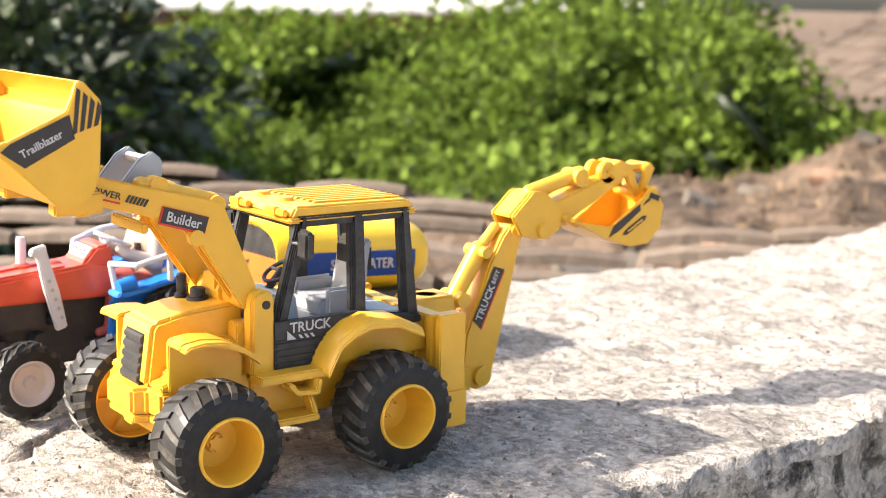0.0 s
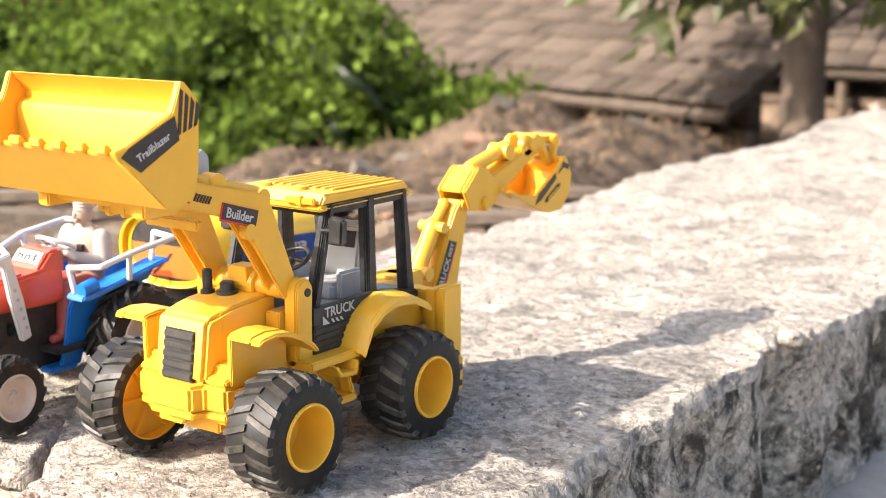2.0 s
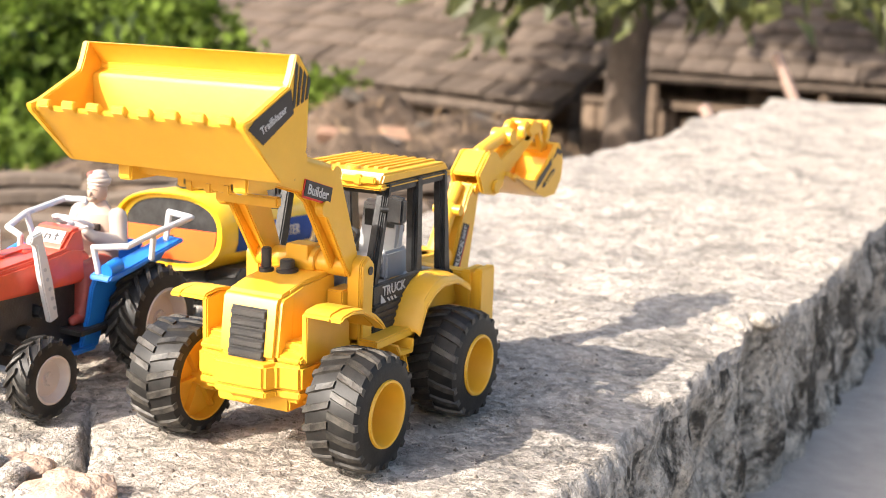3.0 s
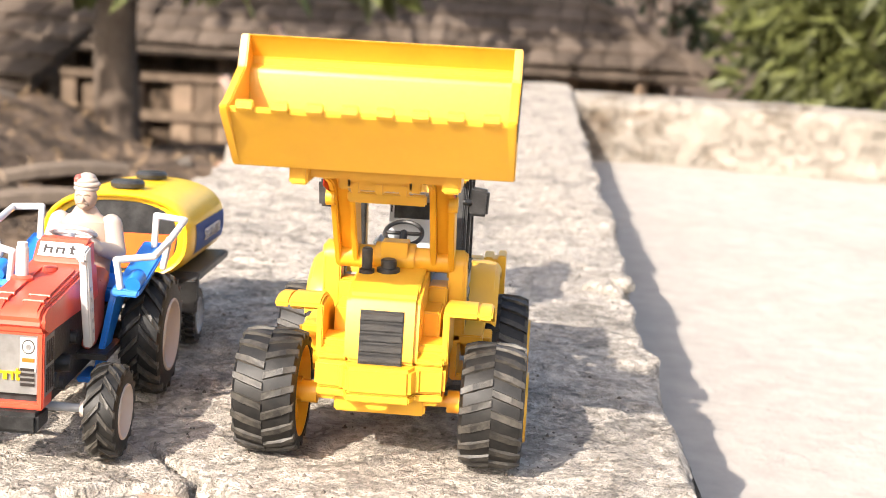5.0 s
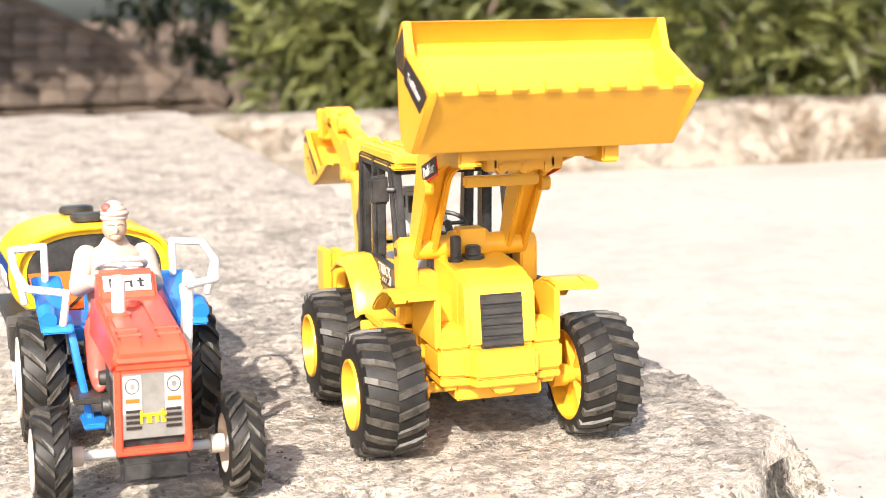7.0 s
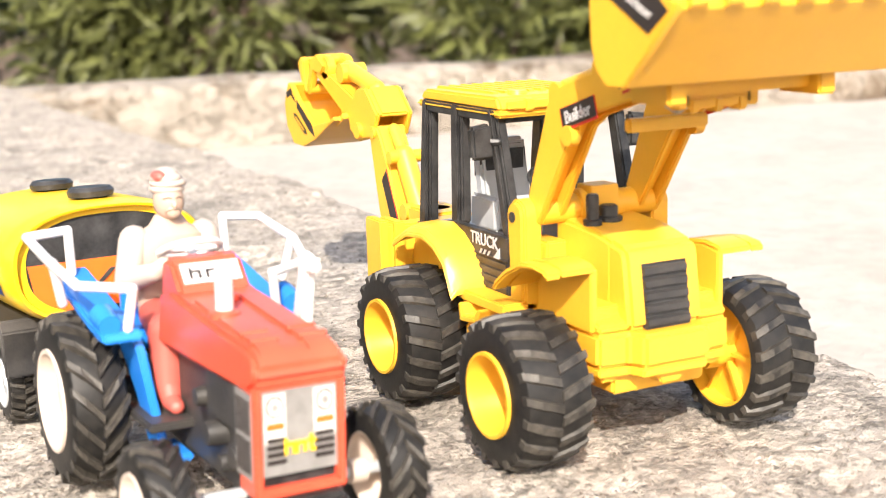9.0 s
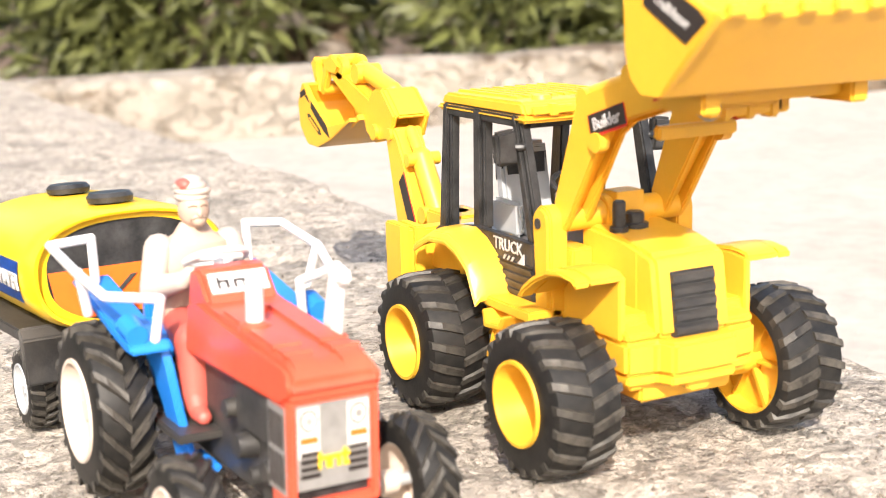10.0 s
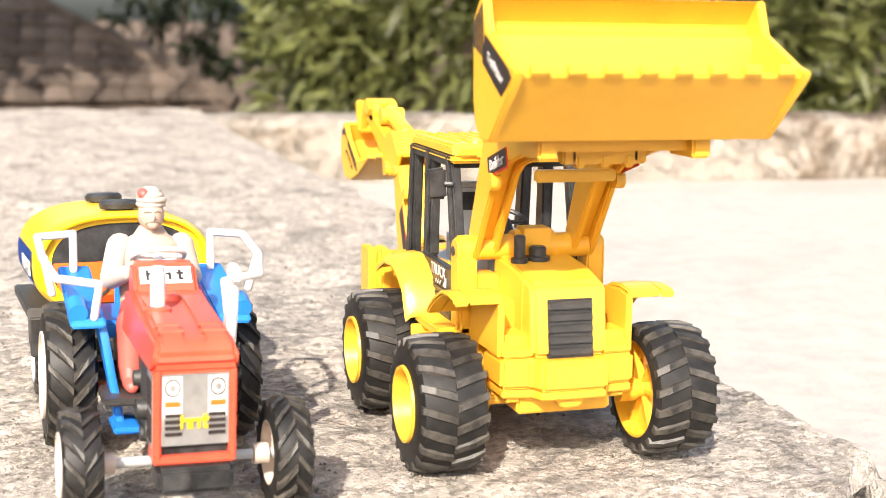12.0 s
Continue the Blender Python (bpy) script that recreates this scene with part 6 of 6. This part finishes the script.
def build_yard():
    # leaning poles
    for p0, p1, r in (((-0.935, 4.37, -0.045), (-0.66, 4.42, -0.62), 0.021), ((-0.88, 3.36, -0.155), (-0.62, 3.40, -0.55), 0.019)):
        bm = bmesh.new()
        cyl(bm, p0, p1, r * 0.9, r * 1.1, 12)
        tagged(link("pole", bm, POLE), "bare wooden pole leaning in the yard", "pole", "poles in the yard")
    # yard tree with large hanging leaves
    x, y = -1.78, 5.17
    t = thing("yard_tree", pose(x, y, -0.7), "tree with a brown trunk and large light green leaves", "tree")
    bm = bmesh.new()
    pts = [(0.0, 0, -0.3, 0.12), (0.01, 0, 0.2, 0.095), (0.0, 0, 0.55, 0.088), (0.03, 0, 0.95, 0.08), (0.02, 0, 1.5, 0.06)]
    for p, q in zip(pts, pts[1:]):
        cyl(bm, p[:3], q[:3], p[3], q[3], 14)
    for i in range(8):
        a = i * 0.8
        # tall limbs carry the unseen leaves added above
        cyl(bm, (0.02, 0.0, 1.3), (1.3 * math.cos(a) + 0.3, 0.8 * math.sin(a) + 1.4, 3.1), 0.04, 0.012, 8)
        cyl(bm, (0.02, 0, 0.8 + 0.07 * i), (0.75 * math.cos(a), 0.75 * math.sin(a), 1.05 + 0.06 * i), 0.03, 0.01, 8)
    # limb for the added side lobe, also out of view
    cyl(bm, (0.02, 0.0, 1.1), (-1.0, -0.75, 1.8), 0.035, 0.012, 8)
    part("trunk", bm, BARK, t)

    def place(n):
        a, r = rng.uniform(0, 2 * math.pi, n), 1.15 * np.sqrt(rng.uniform(0.02, 1, n))
        z = 0.70 + 0.22 * (r / 1.15) ** 0 * rng.uniform(0, 1, n) + 0.5 * rng.uniform(0, 1, n)
        p = np.stack([r * np.cos(a) + 0.15, r * np.sin(a) - 0.2, z], 1)
        return p, np.stack([np.cos(a), np.sin(a), 0 * a], 1)
    p, o = clumps(80, 1000, place, (0.07, 0.07, 0.05))
    # unseen leaf mass, added to cast shade on the far roof
    def shading_leaves(n):
        v = rng.normal(0, 1, (n, 3))
        v /= np.linalg.norm(v, axis=1)[:, None]
        return v * rng.uniform(0.5, 1, n)[:, None] * np.array((3.3, 1.25, 0.6)) + np.array((-0.6, 2.0, 3.3)), v

    # unseen lobe of leaves, added to shade the nearer roof's corner
    def side(n):
        v = rng.normal(0, 1, (n, 3))
        v /= np.linalg.norm(v, axis=1)[:, None]
        return v * rng.uniform(0.4, 1, n)[:, None] * np.array((0.75, 0.7, 0.4)) + np.array((-1.0, -0.75, 1.75)), v
    w, k = clumps(70, 900, side, (0.1, 0.1, 0.08))
    tagged(leaf_mesh("crown", np.concatenate([p, w]), np.concatenate([o, k]), 0.14, 0.6, LEAF_LONG, t, 0.9, 0.5), kind="stuff")
    q, u = clumps(420, 6500, shading_leaves, (0.14, 0.14, 0.1))
    tagged(leaf_mesh("upper_crown", q, u, 0.21, 0.6, LEAF_LONG, t, 0.5, 0.6), kind="stuff")
    # dry grass on the mound and in the yard
    n = 8000
    gx = np.concatenate([rng.normal(-1.35, 0.55, n // 2), rng.uniform(-3.2, -0.4, n // 2)])
    gy = np.concatenate([rng.normal(2.4, 0.6, n // 2), rng.uniform(1.2, 5.0, n // 2)])
    gz = np.array([ground_z(float(i), float(j)) for i, j in zip(gx, gy)])
    ob = leaf_mesh("dry_grass", np.stack([gx, gy, gz - 0.005], 1), np.tile((0, 0, 0.2), (n, 1)), 0.036, 0.10, STRAW, None, 0.0, 1.1)
    tagged(ob, "dry straw and dead stalks on the soil mound", "grass", kind="stuff")
    # rubble
    for i in range(46):
        u = random.random()
        x, y = random.uniform(-2.0, -0.42), random.uniform(1.0, 3.6)
        s = random.uniform(0.015, 0.042)
        bm = bmesh.new()
        box(bm, -s, s, -s * 0.8, s * 0.8, -s * 0.4, s * 0.4)
        bmesh.ops.subdivide_edges(bm, edges=bm.edges[:], cuts=2, use_grid_fill=True)
        for v in bm.verts:
            v.co *= 1 + 0.3 * fbm(*(v.co * 20 + Vector((i, 0, 0))), 2)
        ob = link("rubble_stone", bm, BRICK if i % 4 == 0 else STONE, smooth=False)
        ob.matrix_world = pose(x, y, ground_z(x, y) + s * 0.2, random.uniform(-25, 25), random.uniform(-25, 25), random.uniform(0, 360))
        tagged(ob, "broken stone lying on the dry soil", "stone", "rubble in the yard")


build_yard()


def build_grit():
    """Chips and crumbs on the wall top, and broken lumps at its corner."""
    for i, (x, y, s) in enumerate(((-0.105, -0.006, 0.0075), (0.092, 0.262, 0.010), (0.100, 0.250, 0.008), (0.104, 0.272, 0.009), (-0.078, -0.132, 0.012), (-0.062, -0.126, 0.007), (-0.100, -0.138, 0.012), (-0.118, -0.134, 0.010), (-0.035, -0.142, 0.009), (0.106, 0.285, 0.008))):
        bm = bmesh.new()
        blob(bm, (0, 0, 0), (s, s * 0.8, s * 0.55), 3)
        for v in bm.verts:
            v.co *= 1 + 0.45 * fbm(*(v.co * 110 + Vector((i, 0, 0))), 4)
        ob = link("cement_lump", bm, SLAB)
        ob.matrix_world = pose(x, y, top_height(x, y) + s * 0.12, 0, 0, 50 * i)
        tagged(ob, "rough broken lump of cement on the wall top", "stone", "broken lumps")
    for i, (x, y, s, w) in enumerate(((-0.030, -0.136, 0.015, 1.5), (-0.066, -0.117, 0.009, 1.2), (-0.010, -0.142, 0.011, 1.4))):
        bm = bmesh.new()
        blob(bm, (0, 0, 0), (s * w, s, s * 0.5), 4)
        for v in bm.verts:
            v.co *= 1 + 0.40 * fbm(*(v.co * 90 + Vector((i + 20, 0, 0))), 4)
        ob = link("plaster_lump", bm, PLASTER)
        ob.matrix_world = pose(x, y, top_height(x, y) - s * 0.05, 0, 0, 35 * i - 20)
        tagged(ob, "broken lump of pinkish brown plaster at the wall corner", "stone", "broken plaster")
    n = 1100
    verts, faces = [], []
    for i in range(n):
        y = -0.15 + 0.75 * random.random() ** 1.6
        x = random.uniform(left_edge(y) + 0.01, right_edge(y) - 0.008)
        s = random.choice((0.0005, 0.0007, 0.0009, 0.0014))
        z = top_height(x, y)
        k = len(verts)
        a = random.uniform(0, 6.28)
        for j in range(4):
            verts.append((x + s * math.cos(a + 1.57 * j) * random.uniform(0.7, 1.3), y + s * math.sin(a + 1.57 * j) * random.uniform(0.7, 1.3), z - s * 0.3))
        verts.append((x, y, z + s * random.uniform(0.5, 1.0)))
        faces += [(k, k + 1, k + 4), (k + 1, k + 2, k + 4), (k + 2, k + 3, k + 4), (k + 3, k, k + 4)]
    me = bpy.data.meshes.new("grit")
    me.from_pydata(verts, [], faces)
    me.materials.append(STONE)
    tagged(new("grit", me), "loose grit and sand grains on the cement", "grit", kind="stuff")


build_grit()
